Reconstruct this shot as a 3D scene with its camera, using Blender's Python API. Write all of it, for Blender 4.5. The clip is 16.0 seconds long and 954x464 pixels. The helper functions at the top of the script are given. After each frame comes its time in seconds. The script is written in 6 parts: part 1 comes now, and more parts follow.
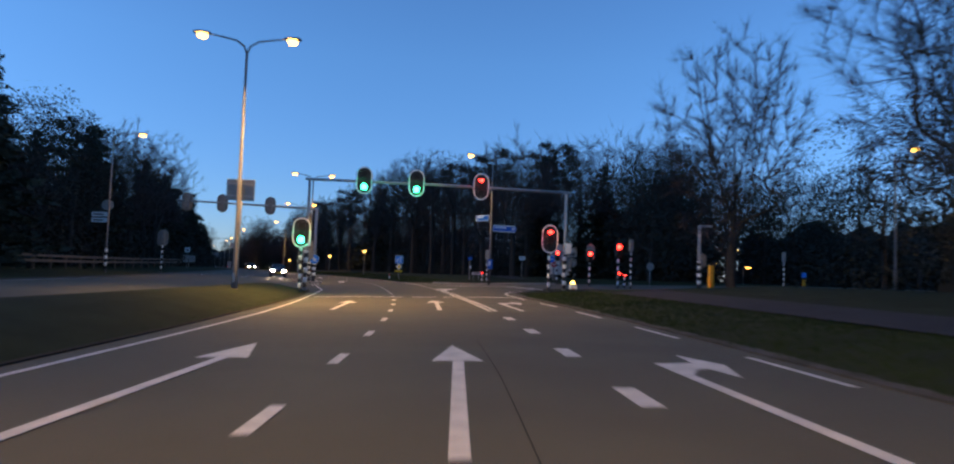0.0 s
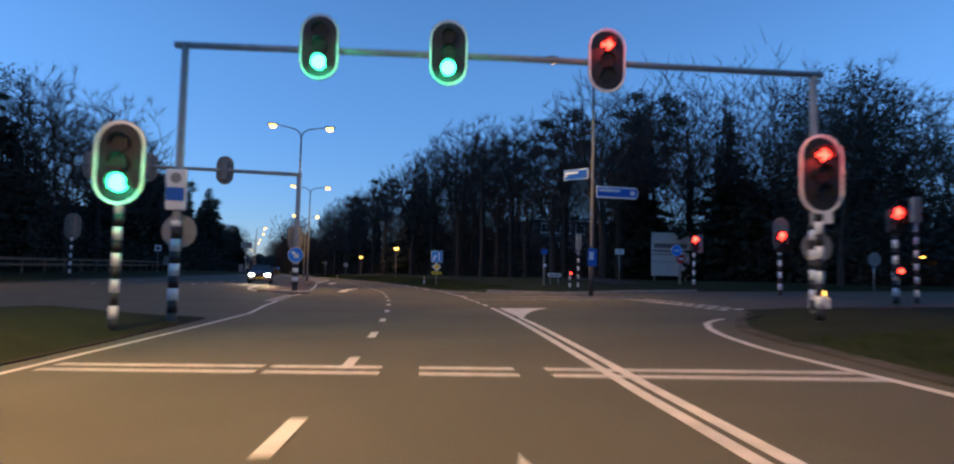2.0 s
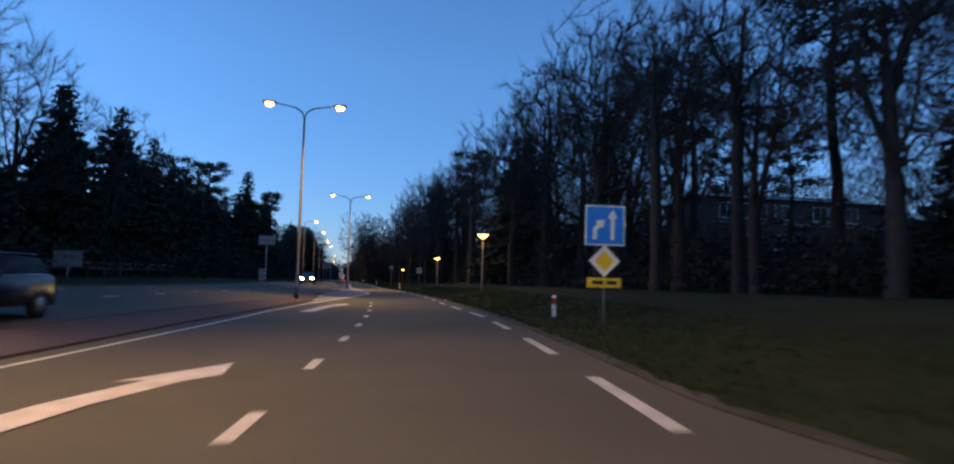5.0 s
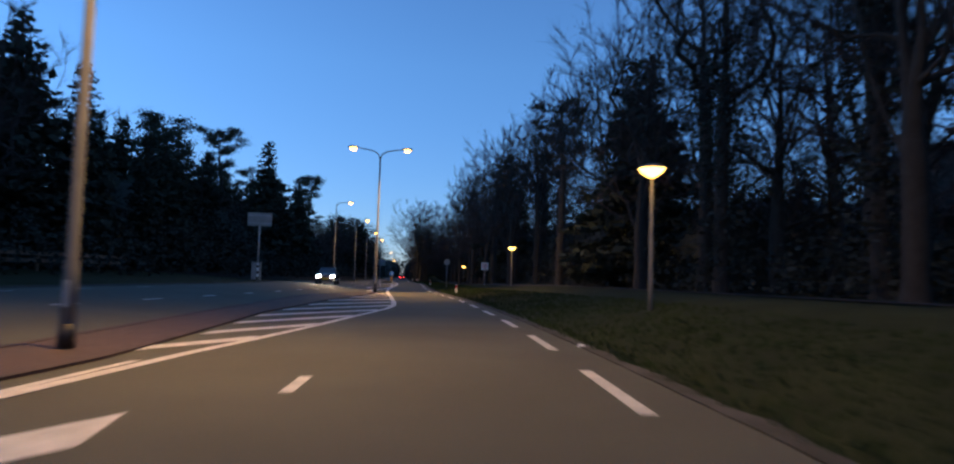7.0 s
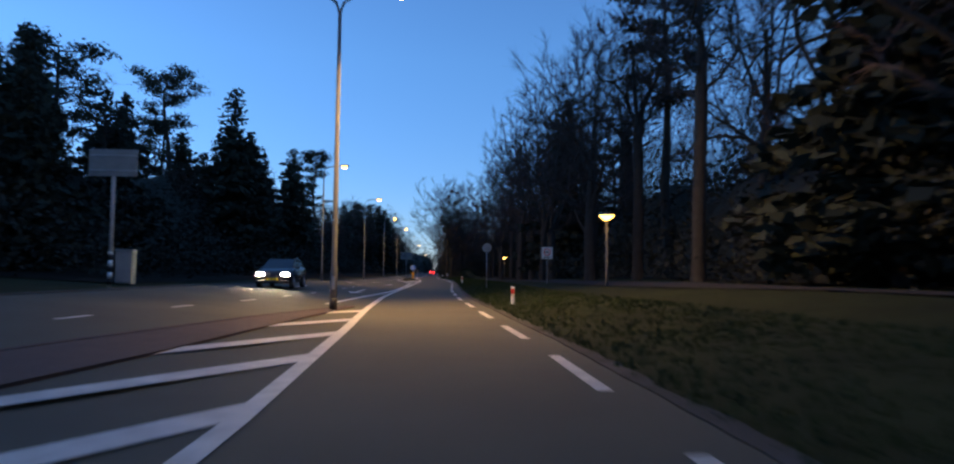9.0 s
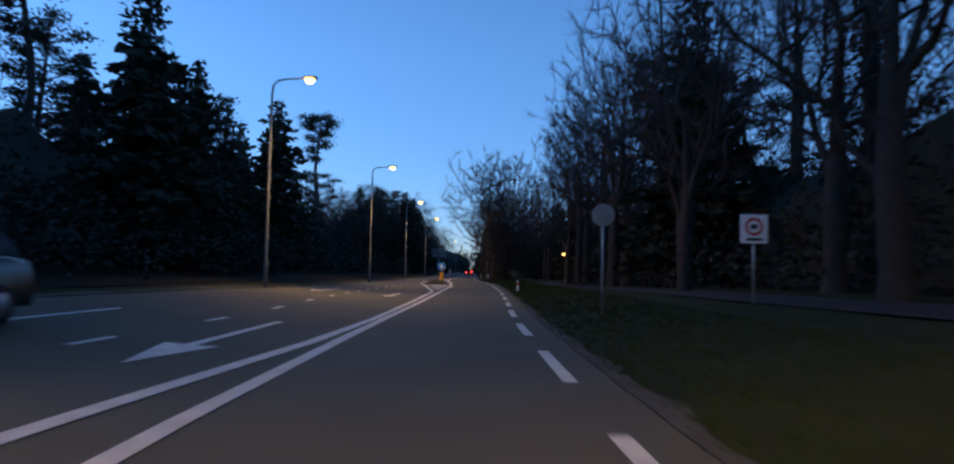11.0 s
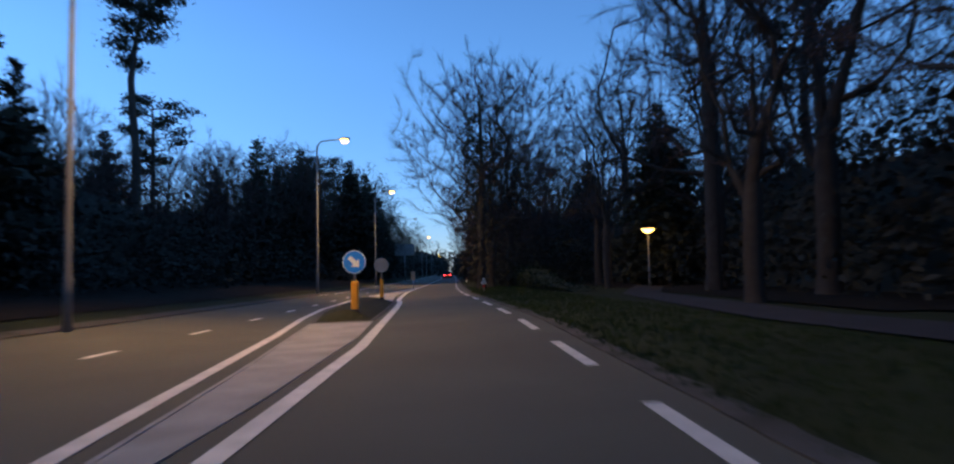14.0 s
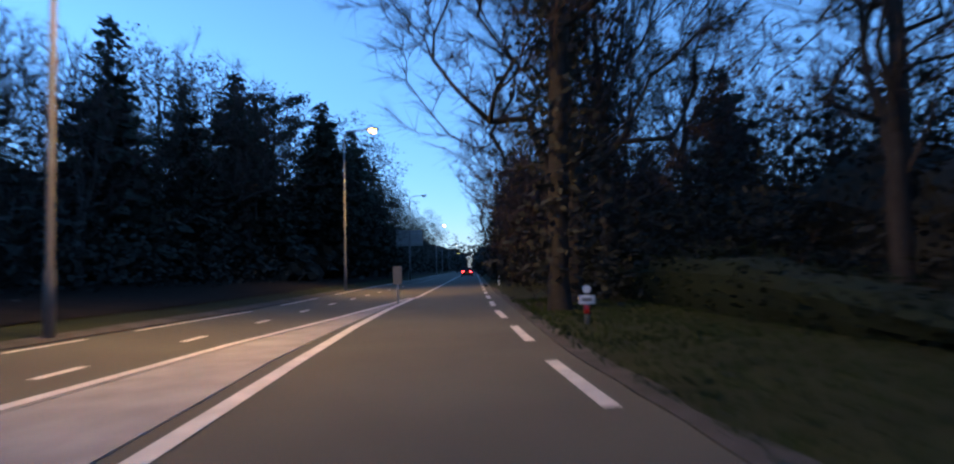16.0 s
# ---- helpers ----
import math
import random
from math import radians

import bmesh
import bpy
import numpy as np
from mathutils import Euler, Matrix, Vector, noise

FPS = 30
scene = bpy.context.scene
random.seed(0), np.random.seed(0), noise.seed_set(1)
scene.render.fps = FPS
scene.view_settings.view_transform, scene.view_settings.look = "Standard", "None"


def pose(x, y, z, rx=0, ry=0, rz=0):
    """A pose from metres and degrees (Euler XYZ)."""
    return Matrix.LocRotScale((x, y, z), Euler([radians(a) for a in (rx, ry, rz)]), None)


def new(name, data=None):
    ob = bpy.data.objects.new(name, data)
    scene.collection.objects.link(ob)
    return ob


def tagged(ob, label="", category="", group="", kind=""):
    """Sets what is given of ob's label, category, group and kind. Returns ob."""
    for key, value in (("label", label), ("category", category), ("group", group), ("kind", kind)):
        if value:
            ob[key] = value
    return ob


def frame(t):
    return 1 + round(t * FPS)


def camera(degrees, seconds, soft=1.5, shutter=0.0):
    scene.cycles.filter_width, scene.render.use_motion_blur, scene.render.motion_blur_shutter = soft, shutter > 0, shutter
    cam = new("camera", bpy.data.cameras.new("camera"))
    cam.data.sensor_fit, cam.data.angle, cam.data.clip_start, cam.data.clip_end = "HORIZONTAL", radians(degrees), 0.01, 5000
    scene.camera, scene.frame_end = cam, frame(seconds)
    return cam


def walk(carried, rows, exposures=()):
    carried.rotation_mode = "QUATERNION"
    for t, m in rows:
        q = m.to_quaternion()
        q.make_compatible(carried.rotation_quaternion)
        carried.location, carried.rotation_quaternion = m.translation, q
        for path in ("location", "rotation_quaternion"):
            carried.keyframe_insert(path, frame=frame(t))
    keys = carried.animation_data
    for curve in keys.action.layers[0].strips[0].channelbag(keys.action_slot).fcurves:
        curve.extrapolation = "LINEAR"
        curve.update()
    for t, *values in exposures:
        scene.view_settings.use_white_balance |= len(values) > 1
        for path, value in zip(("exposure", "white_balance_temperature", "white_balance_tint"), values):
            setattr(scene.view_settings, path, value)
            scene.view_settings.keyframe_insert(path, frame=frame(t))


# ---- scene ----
cam = camera(70.5, 16.0, soft=2.2, shutter=0.5)
# seconds, x, y, z, yaw, pitch, roll
PATH = [
    (0.0, 0.000, 0.000, 1.288, 13.96, 3.51, -2.03),
    (0.5, -1.824, 6.087, 1.270, 14.87, 3.48, -1.92),
    (1.0, -3.727, 12.300, 1.247, 16.14, 3.42, -1.95),
    (1.5, -5.754, 18.264, 1.219, 17.27, 3.44, -1.66),
    (2.0, -7.896, 24.151, 1.188, 18.14, 3.62, -1.38),
    (2.5, -10.166, 30.236, 1.174, 18.98, 4.09, -1.34),
    (3.0, -12.577, 36.378, 1.165, 20.04, 4.35, -1.18),
    (3.5, -15.189, 42.531, 1.161, 21.42, 4.71, -1.32),
    (4.0, -18.088, 48.793, 1.163, 23.05, 4.67, -0.89),
    (4.5, -21.094, 55.081, 1.186, 24.78, 4.40, -1.22),
    (7.0, -38.224, 83.628, 1.253, 31.75, 3.90, -1.72),
    (7.5, -42.018, 89.183, 1.257, 32.63, 3.83, -1.96),
    (8.0, -45.612, 94.446, 1.262, 33.23, 3.53, -1.61),
    (8.5, -49.333, 99.713, 1.267, 33.78, 3.34, -0.98),
    (11.0, -69.425, 125.561, 1.264, 37.71, 3.28, -1.13),
    (11.5, -73.657, 130.772, 1.260, 37.42, 3.08, -1.01),
    (12.0, -77.834, 136.001, 1.256, 36.85, 3.10, -0.91),
    (12.5, -82.044, 141.410, 1.254, 36.34, 2.96, 0.37),
    (13.0, -86.390, 147.032, 1.253, 35.95, 3.43, 1.05),
    (13.5, -90.750, 152.666, 1.252, 35.77, 3.40, 1.39),
    (14.0, -95.155, 158.354, 1.251, 35.82, 3.39, 1.12),
    (14.5, -99.657, 164.116, 1.249, 36.00, 3.39, 1.38),
    (15.0, -104.160, 169.811, 1.247, 36.30, 3.34, 1.40),
    (15.5, -108.651, 175.392, 1.243, 36.78, 3.21, 1.38),
    (16.0, -113.346, 181.102, 1.238, 37.42, 3.09, 1.16),
]
walk(cam, [(t, pose(x, y, z, 90 + pitch, 0, yaw) @ pose(0, 0, 0, 0, 0, -roll)) for t, x, y, z, yaw, pitch, roll in PATH],
     [(0.0, 0.0), (8.0, 0.04), (8.6, 0.1), (12.0, 0.15), (14.0, 0.25), (15.0, 0.12), (15.5, 0.3), (16.0, 0.72)])

# ---- sky and light ----
world = bpy.data.worlds.new("dusk_sky")
scene.world = world
world.use_nodes = True
wn = world.node_tree.nodes
wl = world.node_tree.links
sky = wn.new("ShaderNodeTexSky")
sky.sky_type = "NISHITA"
sky.sun_disc = False
sky.sun_elevation = radians(14)
sky.sun_rotation = radians(-112)
sky.air_density = 1.0
sky.dust_density = 0.0
sky.ozone_density = 6.0
tint = wn.new("ShaderNodeMix")
tint.data_type, tint.blend_type = "RGBA", "MULTIPLY"
tint.inputs["Factor"].default_value = 1.0
wn["Background"].inputs["Strength"].default_value = 0.225
# the lowest sky is a little more violet than the zenith
where = wn.new("ShaderNodeTexCoord")
split = wn.new("ShaderNodeSeparateXYZ")
rise = wn.new("ShaderNodeMapRange")
rise.inputs["From Max"].default_value = 0.3
low_tint = wn.new("ShaderNodeMix")
low_tint.data_type = "RGBA"
low_tint.inputs["A"].default_value = (0.63, 0.63, 0.82, 1)
low_tint.inputs["B"].default_value = (0.86, 0.92, 1.0, 1)
wl.new(where.outputs["Generated"], split.inputs[0])
wl.new(split.outputs["Z"], rise.inputs["Value"])
wl.new(rise.outputs["Result"], low_tint.inputs["Factor"])
wl.new(low_tint.outputs["Result"], tint.inputs["B"])
wl.new(sky.outputs[0], tint.inputs["A"])
wl.new(tint.outputs["Result"], wn["Background"].inputs["Color"])


# ---- materials ----
def material(name, base, rough=0.7, metal=0.0, second=None, scale=4.0, bump=0.0, bump_scale=60.0, mix=0.5, random_tint=0.0, spec=0.5):
    """A surface with variation at two scales: broad patches between two colours, and a fine grain in colour and relief."""
    m = bpy.data.materials.new(name)
    m.use_nodes = True
    n, l = m.node_tree.nodes, m.node_tree.links
    b = n["Principled BSDF"]
    b.inputs["Roughness"].default_value = rough
    b.inputs["Metallic"].default_value = metal
    b.inputs["Specular IOR Level"].default_value = spec
    co = n.new("ShaderNodeTexCoord")
    big = n.new("ShaderNodeTexNoise")
    big.inputs["Scale"].default_value = scale
    big.inputs["Detail"].default_value = 6
    l.new(co.outputs["Object"], big.inputs["Vector"])
    ramp = n.new("ShaderNodeValToRGB")
    second = second or tuple(c * 0.6 for c in base)
    ramp.color_ramp.elements[0].position, ramp.color_ramp.elements[0].color = 0.5 - mix / 2, (*second, 1)
    ramp.color_ramp.elements[1].position, ramp.color_ramp.elements[1].color = 0.5 + mix / 2, (*base, 1)
    l.new(big.outputs["Fac"], ramp.inputs["Fac"])
    fine = n.new("ShaderNodeTexNoise")
    fine.inputs["Scale"].default_value = bump_scale
    fine.inputs["Detail"].default_value = 3
    l.new(co.outputs["Object"], fine.inputs["Vector"])
    mul = n.new("ShaderNodeMix")
    mul.data_type, mul.blend_type = "RGBA", "OVERLAY"
    mul.inputs["Factor"].default_value = 0.35
    l.new(ramp.outputs[0], mul.inputs["A"])
    l.new(fine.outputs["Fac"], mul.inputs["B"])
    out = mul.outputs["Result"]
    if random_tint:
        info = n.new("ShaderNodeObjectInfo")
        hsv = n.new("ShaderNodeHueSaturation")
        mp = n.new("ShaderNodeMapRange")
        mp.inputs["To Min"].default_value, mp.inputs["To Max"].default_value = 1 - random_tint, 1 + random_tint
        l.new(info.outputs["Random"], mp.inputs["Value"])
        l.new(mp.outputs[0], hsv.inputs["Value"])
        l.new(out, hsv.inputs["Color"])
        out = hsv.outputs[0]
    l.new(out, b.inputs["Base Color"])
    if bump:
        bp = n.new("ShaderNodeBump")
        bp.inputs["Strength"].default_value = bump
        bp.inputs["Distance"].default_value = 0.02
        l.new(fine.outputs["Fac"], bp.inputs["Height"])
        l.new(bp.outputs[0], b.inputs["Normal"])
    return m


def glow(name, colour, strength):
    m = bpy.data.materials.new(name)
    m.use_nodes = True
    b = m.node_tree.nodes["Principled BSDF"]
    b.inputs["Base Color"].default_value = (*colour, 1)
    b.inputs["Emission Color"].default_value = (*colour, 1)
    b.inputs["Emission Strength"].default_value = strength
    return m


ASPHALT = material("asphalt", (0.112, 0.107, 0.076), 0.8, second=(0.077, 0.074, 0.053), scale=0.35, bump=0.5, bump_scale=90, mix=0.6, spec=0.2)
PAINT = material("road_paint", (0.66, 0.62, 0.54), 0.6, second=(0.44, 0.415, 0.36), scale=3.0, bump=0.3, bump_scale=70, mix=0.4)
GRASS = material("grass", (0.034, 0.04, 0.015), 0.95, second=(0.02, 0.024, 0.01), scale=0.8, bump=1.0, bump_scale=40, spec=0.1)
BLADES = material("grass_blades", (0.036, 0.058, 0.018), 0.9, second=(0.024, 0.036, 0.013), scale=1.5, spec=0.1)
EARTH = material("leaf_litter", (0.05, 0.038, 0.025), 0.95, second=(0.03, 0.024, 0.018), scale=1.0, bump=1.0, bump_scale=30, spec=0.1)
BED = material("sparse_island_grass", (0.052, 0.05, 0.032), 0.95, second=(0.034, 0.036, 0.02), scale=1.6, bump=1.0, bump_scale=35, spec=0.08)
BEDEDGE = material("gravelly_bed_edge", (0.14, 0.13, 0.115), 0.95, second=(0.07, 0.066, 0.052), scale=2.2, bump=0.8, bump_scale=40, mix=0.6, spec=0.1)
# dark earth and leaves, with the trees' shade put into the colour
SHADELITTER = material("tree_shaded_litter", (0.026, 0.021, 0.015), 0.95, second=(0.015, 0.013, 0.01), scale=1.3, bump=1.0, bump_scale=25, spec=0.05)
CONCRETE = material("pale_concrete", (0.34, 0.32, 0.29), 0.85, second=(0.2, 0.19, 0.17), scale=1.3, bump=0.3, bump_scale=50)
KERB = material("kerb_stone", (0.24, 0.235, 0.22), 0.85, second=(0.15, 0.145, 0.135), scale=2.0, bump=0.3, random_tint=0.12)
BRICK = material("clinker_paving", (0.08, 0.048, 0.035), 0.85, second=(0.052, 0.034, 0.027), scale=2.5, bump=0.5, random_tint=0.15)
PATHWAY = material("path_asphalt", (0.047, 0.043, 0.041), 0.85, second=(0.032, 0.03, 0.029), scale=0.8, bump=0.4, spec=0.12)
SAND = material("sandy_shoulder", (0.1, 0.094, 0.082), 0.95, second=(0.055, 0.052, 0.04), scale=1.2, bump=0.9, bump_scale=45, mix=0.35, spec=0.1)
STEEL = material("galvanised_steel", (0.42, 0.43, 0.43), 0.5, 0.6, second=(0.3, 0.31, 0.31), scale=3.0, bump=0.05)
POLE = material("grey_painted_pole", (0.36, 0.35, 0.335), 0.55, 0.1, second=(0.27, 0.265, 0.255), scale=2.5)
LAMPPOLE = material("weathered_lamp_pole", (0.17, 0.17, 0.168), 0.7, 0.0, second=(0.12, 0.12, 0.118), scale=2.5, spec=0.25)
TAR = material("joint_tar", (0.03, 0.029, 0.027), 0.9, second=(0.05, 0.047, 0.042), scale=3, spec=0.1)
BLACK = material("black_plastic", (0.012, 0.012, 0.013), 0.5, second=(0.02, 0.02, 0.02), scale=5)
WHITE = material("white_coating", (0.84, 0.84, 0.82), 0.5, second=(0.72, 0.72, 0.7), scale=4)
SHIELDBACK = material("weathered_beige_board", (0.26, 0.235, 0.2), 0.7, second=(0.19, 0.17, 0.15), scale=3)
SIGNBACK = material("bare_aluminium", (0.30, 0.30, 0.29), 0.5, 0.5, second=(0.22, 0.22, 0.215), scale=3)
BLUE = material("blue_sign_film", (0.02, 0.24, 0.8), 0.4, second=(0.017, 0.21, 0.72), scale=2)
BLUEDK = material("dark_blue_sign_film", (0.015, 0.13, 0.52), 0.4, second=(0.012, 0.11, 0.45), scale=2)
YELLOW = material("yellow_sign_film", (0.85, 0.6, 0.02), 0.4, second=(0.75, 0.52, 0.02), scale=2)
AMBER = material("orange_bollard", (0.72, 0.33, 0.015), 0.5, second=(0.6, 0.26, 0.012), scale=4)
REDFILM = material("red_sign_film", (0.62, 0.02, 0.02), 0.4, second=(0.5, 0.02, 0.02), scale=4)
WOOD = material("weathered_rail_wood", (0.15, 0.105, 0.065), 0.8, second=(0.085, 0.062, 0.042), scale=2.5, bump=0.3)
BARK = material("tree_bark", (0.058, 0.052, 0.046), 0.95, second=(0.036, 0.032, 0.029), scale=3.0, bump=0.8, bump_scale=25, random_tint=0.2, spec=0.1)
TWIG = material("bare_twigs", (0.085, 0.062, 0.056), 0.95, second=(0.055, 0.041, 0.037), scale=2, random_tint=0.2, spec=0.1)
NEEDLE = material("conifer_needles", (0.038, 0.045, 0.034), 0.9, second=(0.026, 0.031, 0.024), scale=1.2, random_tint=0.25, spec=0.1)
HEDGELEAF = material("hedge_leaves", (0.014, 0.024, 0.011), 0.9, second=(0.009, 0.015, 0.008), scale=0.9, random_tint=0.2, spec=0.15)
LEAF = material("evergreen_leaves", (0.036, 0.039, 0.03), 0.9, second=(0.024, 0.025, 0.021), scale=0.6, random_tint=0.2, spec=0.2)
WALLBRICK = material("house_brick", (0.14, 0.09, 0.07), 0.85, second=(0.1, 0.065, 0.05), scale=2, bump=0.3)
ROOFTILE = material("dark_roof_tiles", (0.06, 0.05, 0.048), 0.8, second=(0.04, 0.035, 0.033), scale=2, bump=0.4)
FRAMEWHITE = material("white_window_frame", (0.75, 0.75, 0.73), 0.4, second=(0.65, 0.65, 0.63), scale=3)
CARBLACK = material("dark_car_paint", (0.012, 0.013, 0.016), 0.25, 0.3, second=(0.016, 0.017, 0.02), scale=2)
CARRED = material("dark_red_car_paint", (0.14, 0.012, 0.014), 0.25, 0.3, second=(0.12, 0.01, 0.012), scale=2)
RUBBER = material("tyre_rubber", (0.015, 0.015, 0.015), 0.85, second=(0.02, 0.02, 0.02), scale=8)
GLASSDARK = material("tinted_car_glass", (0.01, 0.011, 0.012), 0.08, second=(0.012, 0.013, 0.014), scale=1)
LENSOFF = material("dark_signal_lens", (0.012, 0.011, 0.010), 0.6, second=(0.015, 0.014, 0.013), scale=5)
PANE = material("dark_window_pane", (0.02, 0.025, 0.03), 0.06, second=(0.015, 0.02, 0.025), scale=1)
SODIUM = glow("sodium_lamp", (1.0, 0.42, 0.06), 14)
WARMLED = glow("warm_lantern", (1.0, 0.52, 0.1), 9)
GREENLIT = glow("lit_green_lens", (0.04, 1.0, 0.42), 14)
REDLIT = glow("lit_red_lens", (1.0, 0.022, 0.014), 20)
HEADLIT = glow("headlight", (1.0, 0.82, 0.55), 260)
TAILLIT = glow("tail_light", (1.0, 0.03, 0.03), 14)


# ---- the road's line: s runs along it, d to its right ----
KS = [-60, 0, 15, 50, 95, 125, 160, 325, 430, 700]
KH = [16.0, 16.6, 18.8, 25.8, 34.6, 38.5, 37.6, 37.7, 38.3, 38.3]
STEP = 0.25
LS = np.arange(-80, 700, STEP)
LH = np.radians(np.interp(LS, KS, KH))
LX = np.concatenate([[0], np.cumsum(-np.sin(LH[:-1]) * STEP)])
LY = np.concatenate([[0], np.cumsum(np.cos(LH[:-1]) * STEP)])
zero = int(80 / STEP)
LX, LY = LX - LX[zero], LY - LY[zero]


def lin(s, xs, ys):
    return float(np.interp(s, xs, ys))


def clamp(v, a, b):
    return max(a, min(b, v))


def heading(s):
    return lin(s, KS, KH)


def plan(s, d):
    h = radians(heading(s))
    return lin(s, LS, LX) + math.cos(h) * d, lin(s, LS, LY) + math.sin(h) * d


# outline of the asphalt and its islands, as d along s
RIGHT_EDGE = ([-80, 32, 36, 38, 39.4, 40.8, 42.6, 59, 60, 62, 64, 67, 72, 90, 112, 130, 150, 160, 172, 190, 203, 215, 225, 250, 700],
              [5.3, 5.4, 5.9, 6.3, 6.85, 7.65, 9, 8.6, 7.5, 6.5, 5.7, 4.5, 3.5, 3.45, 3.45, 3.4, 2.8, 2.75, 2.85, 3.0, 2.9, 2.2, 1.6, 1.3, 1.2])
LEFT_EDGE = ([-80, 60, 75, 100, 142, 175, 193, 207, 226, 237, 260, 700], [-18.5, -19.0, -18.8, -15.5, -9.6, -8.3, -8.4, -8.0, -7.5, -7.1, -7.4, -8.0])


def right_edge(s):
    return lin(s, *RIGHT_EDGE)


def left_edge(s):
    return lin(s, *LEFT_EDGE)


def height(s, d):
    c = lin(s, [-60, 0, 31, 62, 100, 145, 175, 215, 700], [0.016, 0.016, 0.035, 0.035, 0.014, 0.010, 0.020, 0.023, 0.023])
    z = c * clamp(d, -11, 11)
    d0 = lin(s, [-60, 70, 100, 118, 135, 170, 188, 700], [-5.4, -5.4, -4.2, -3.0, -1.5, -1.5, -4.6, -4.6])
    if d < d0:
        z += min(0.08 * (d0 - d), 0.6)
    le = left_edge(s)
    if d < le - 0.2:
        z += min(0.05 * (le - 0.2 - d), 0.5)
    re = right_edge(s)
    if d > re + 0.2:
        steep = lin(s, [-60, 30, 42, 60, 68, 80, 110, 150, 170, 200, 700], [0.06, 0.07, 0.02, 0.02, 0.05, 0.11, 0.16, 0.08, 0.06, 0.0, 0.0])
        z += min(steep * (d - re - 0.2), 0.75)
    return z


def spot(s, d, up=0.0):
    x, y = plan(s, d)
    return Vector((x, y, height(s, d) + up))


def at(s, d, up=0.0, turn=0.0):
    """A pose on the ground at (s, d), its y axis along the road."""
    x, y = plan(s, d)
    return pose(x, y, height(s, d) + up, 0, 0, heading(s) + turn)


# ---- mesh making ----
class Mesh:
    def __init__(self):
        self.v, self.f = [], []

    def add(self, verts, faces):
        k = len(self.v)
        self.v += [tuple(p) for p in verts]
        self.f += [tuple(i + k for i in f) for f in faces]
        return self

    def box(self, x0, x1, y0, y1, z0, z1, bevel=0.0):
        b = min(bevel, (x1 - x0) / 3, (y1 - y0) / 3, (z1 - z0) / 3)
        if b <= 0:
            v = [(x, y, z) for x in (x0, x1) for y in (y0, y1) for z in (z0, z1)]
            return self.add(v, [(0, 1, 3, 2), (4, 6, 7, 5), (0, 4, 5, 1), (2, 3, 7, 6), (0, 2, 6, 4), (1, 5, 7, 3)])
        rings = []
        for z, k in ((z0, b), (z0 + b, 0), (z1 - b, 0), (z1, b)):
            rings.append([(x0 + b, y0 + k, z), (x1 - b, y0 + k, z), (x1 - k, y0 + b, z), (x1 - k, y1 - b, z),
                          (x1 - b, y1 - k, z), (x0 + b, y1 - k, z), (x0 + k, y1 - b, z), (x0 + k, y0 + b, z)])
        return self.loft(rings)

    def loft(self, rings, close=True, caps=True):
        n = len(rings[0])
        v = [p for r in rings for p in r]
        f = []
        for k in range(len(rings) - 1):
            for i in range(n if close else n - 1):
                j = (i + 1) % n
                f.append((k * n + i, k * n + j, (k + 1) * n + j, (k + 1) * n + i))
        if caps and close:
            f.append(tuple(range(n - 1, -1, -1)))
            f.append(tuple((len(rings) - 1) * n + i for i in range(n)))
        return self.add(v, f)

    def tube(self, points, radii, sides=8, caps=True):
        points = [Vector(p) for p in points]
        if not hasattr(radii, "__len__"):
            radii = [radii] * len(points)
        rings = []
        for i, p in enumerate(points):
            way = (points[min(i + 1, len(points) - 1)] - points[max(i - 1, 0)]).normalized()
            side = way.cross(Vector((0, 0, 1)) if abs(way.z) < 0.9 else Vector((0, 1, 0))).normalized()
            other = side.cross(way)
            rings.append([p + (side * math.cos(a) + other * math.sin(a)) * radii[i] for a in (2 * math.pi * k / sides for k in range(sides))])
        return self.loft(rings, True, caps)

    def disc(self, radius, y0, y1, centre=(0, 0), sides=24):
        """A round plate standing upright, its axis along y."""
        return self.prism([(centre[0] + radius * math.cos(2 * math.pi * k / sides), centre[1] + radius * math.sin(2 * math.pi * k / sides)) for k in range(sides)], y0, y1)

    def prism(self, outline, y0, y1):
        """An outline in x and z, drawn out from y0 to y1."""
        return self.loft([[(x, y0, z) for x, z in outline], [(x, y1, z) for x, z in outline]])

    def flat(self, outline, z0, z1):
        return self.loft([[(x, y, z0) for x, y in outline], [(x, y, z1) for x, y in outline]])

    def data(self, name, soft=False):
        m = bpy.data.meshes.new(name)
        m.from_pydata(self.v, [], self.f)
        m.validate()
        if soft:
            m.polygons.foreach_set("use_smooth", [True] * len(m.polygons))
        return m


def part(name, mesh, mat, parent, label="", soft=False, m=None):
    data = mesh if isinstance(mesh, bpy.types.Mesh) else mesh.data(name, soft)
    if not data.materials:
        data.materials.append(mat)
    ob = new(name, data)
    ob.parent = parent
    if m is not None:
        ob.matrix_basis = m
    if label:
        tagged(ob, label)
    return ob


def thing(name, m, label, category, group="", kind=""):
    ob = new(name)
    ob.matrix_basis = m
    return tagged(ob, label, category, group, kind)


def piece(name, mesh, mat, label, category, kind="structure", soft=False):
    ob = new(name, mesh.data(name, soft))
    ob.data.materials.append(mat)
    return tagged(ob, label, category, "", kind)


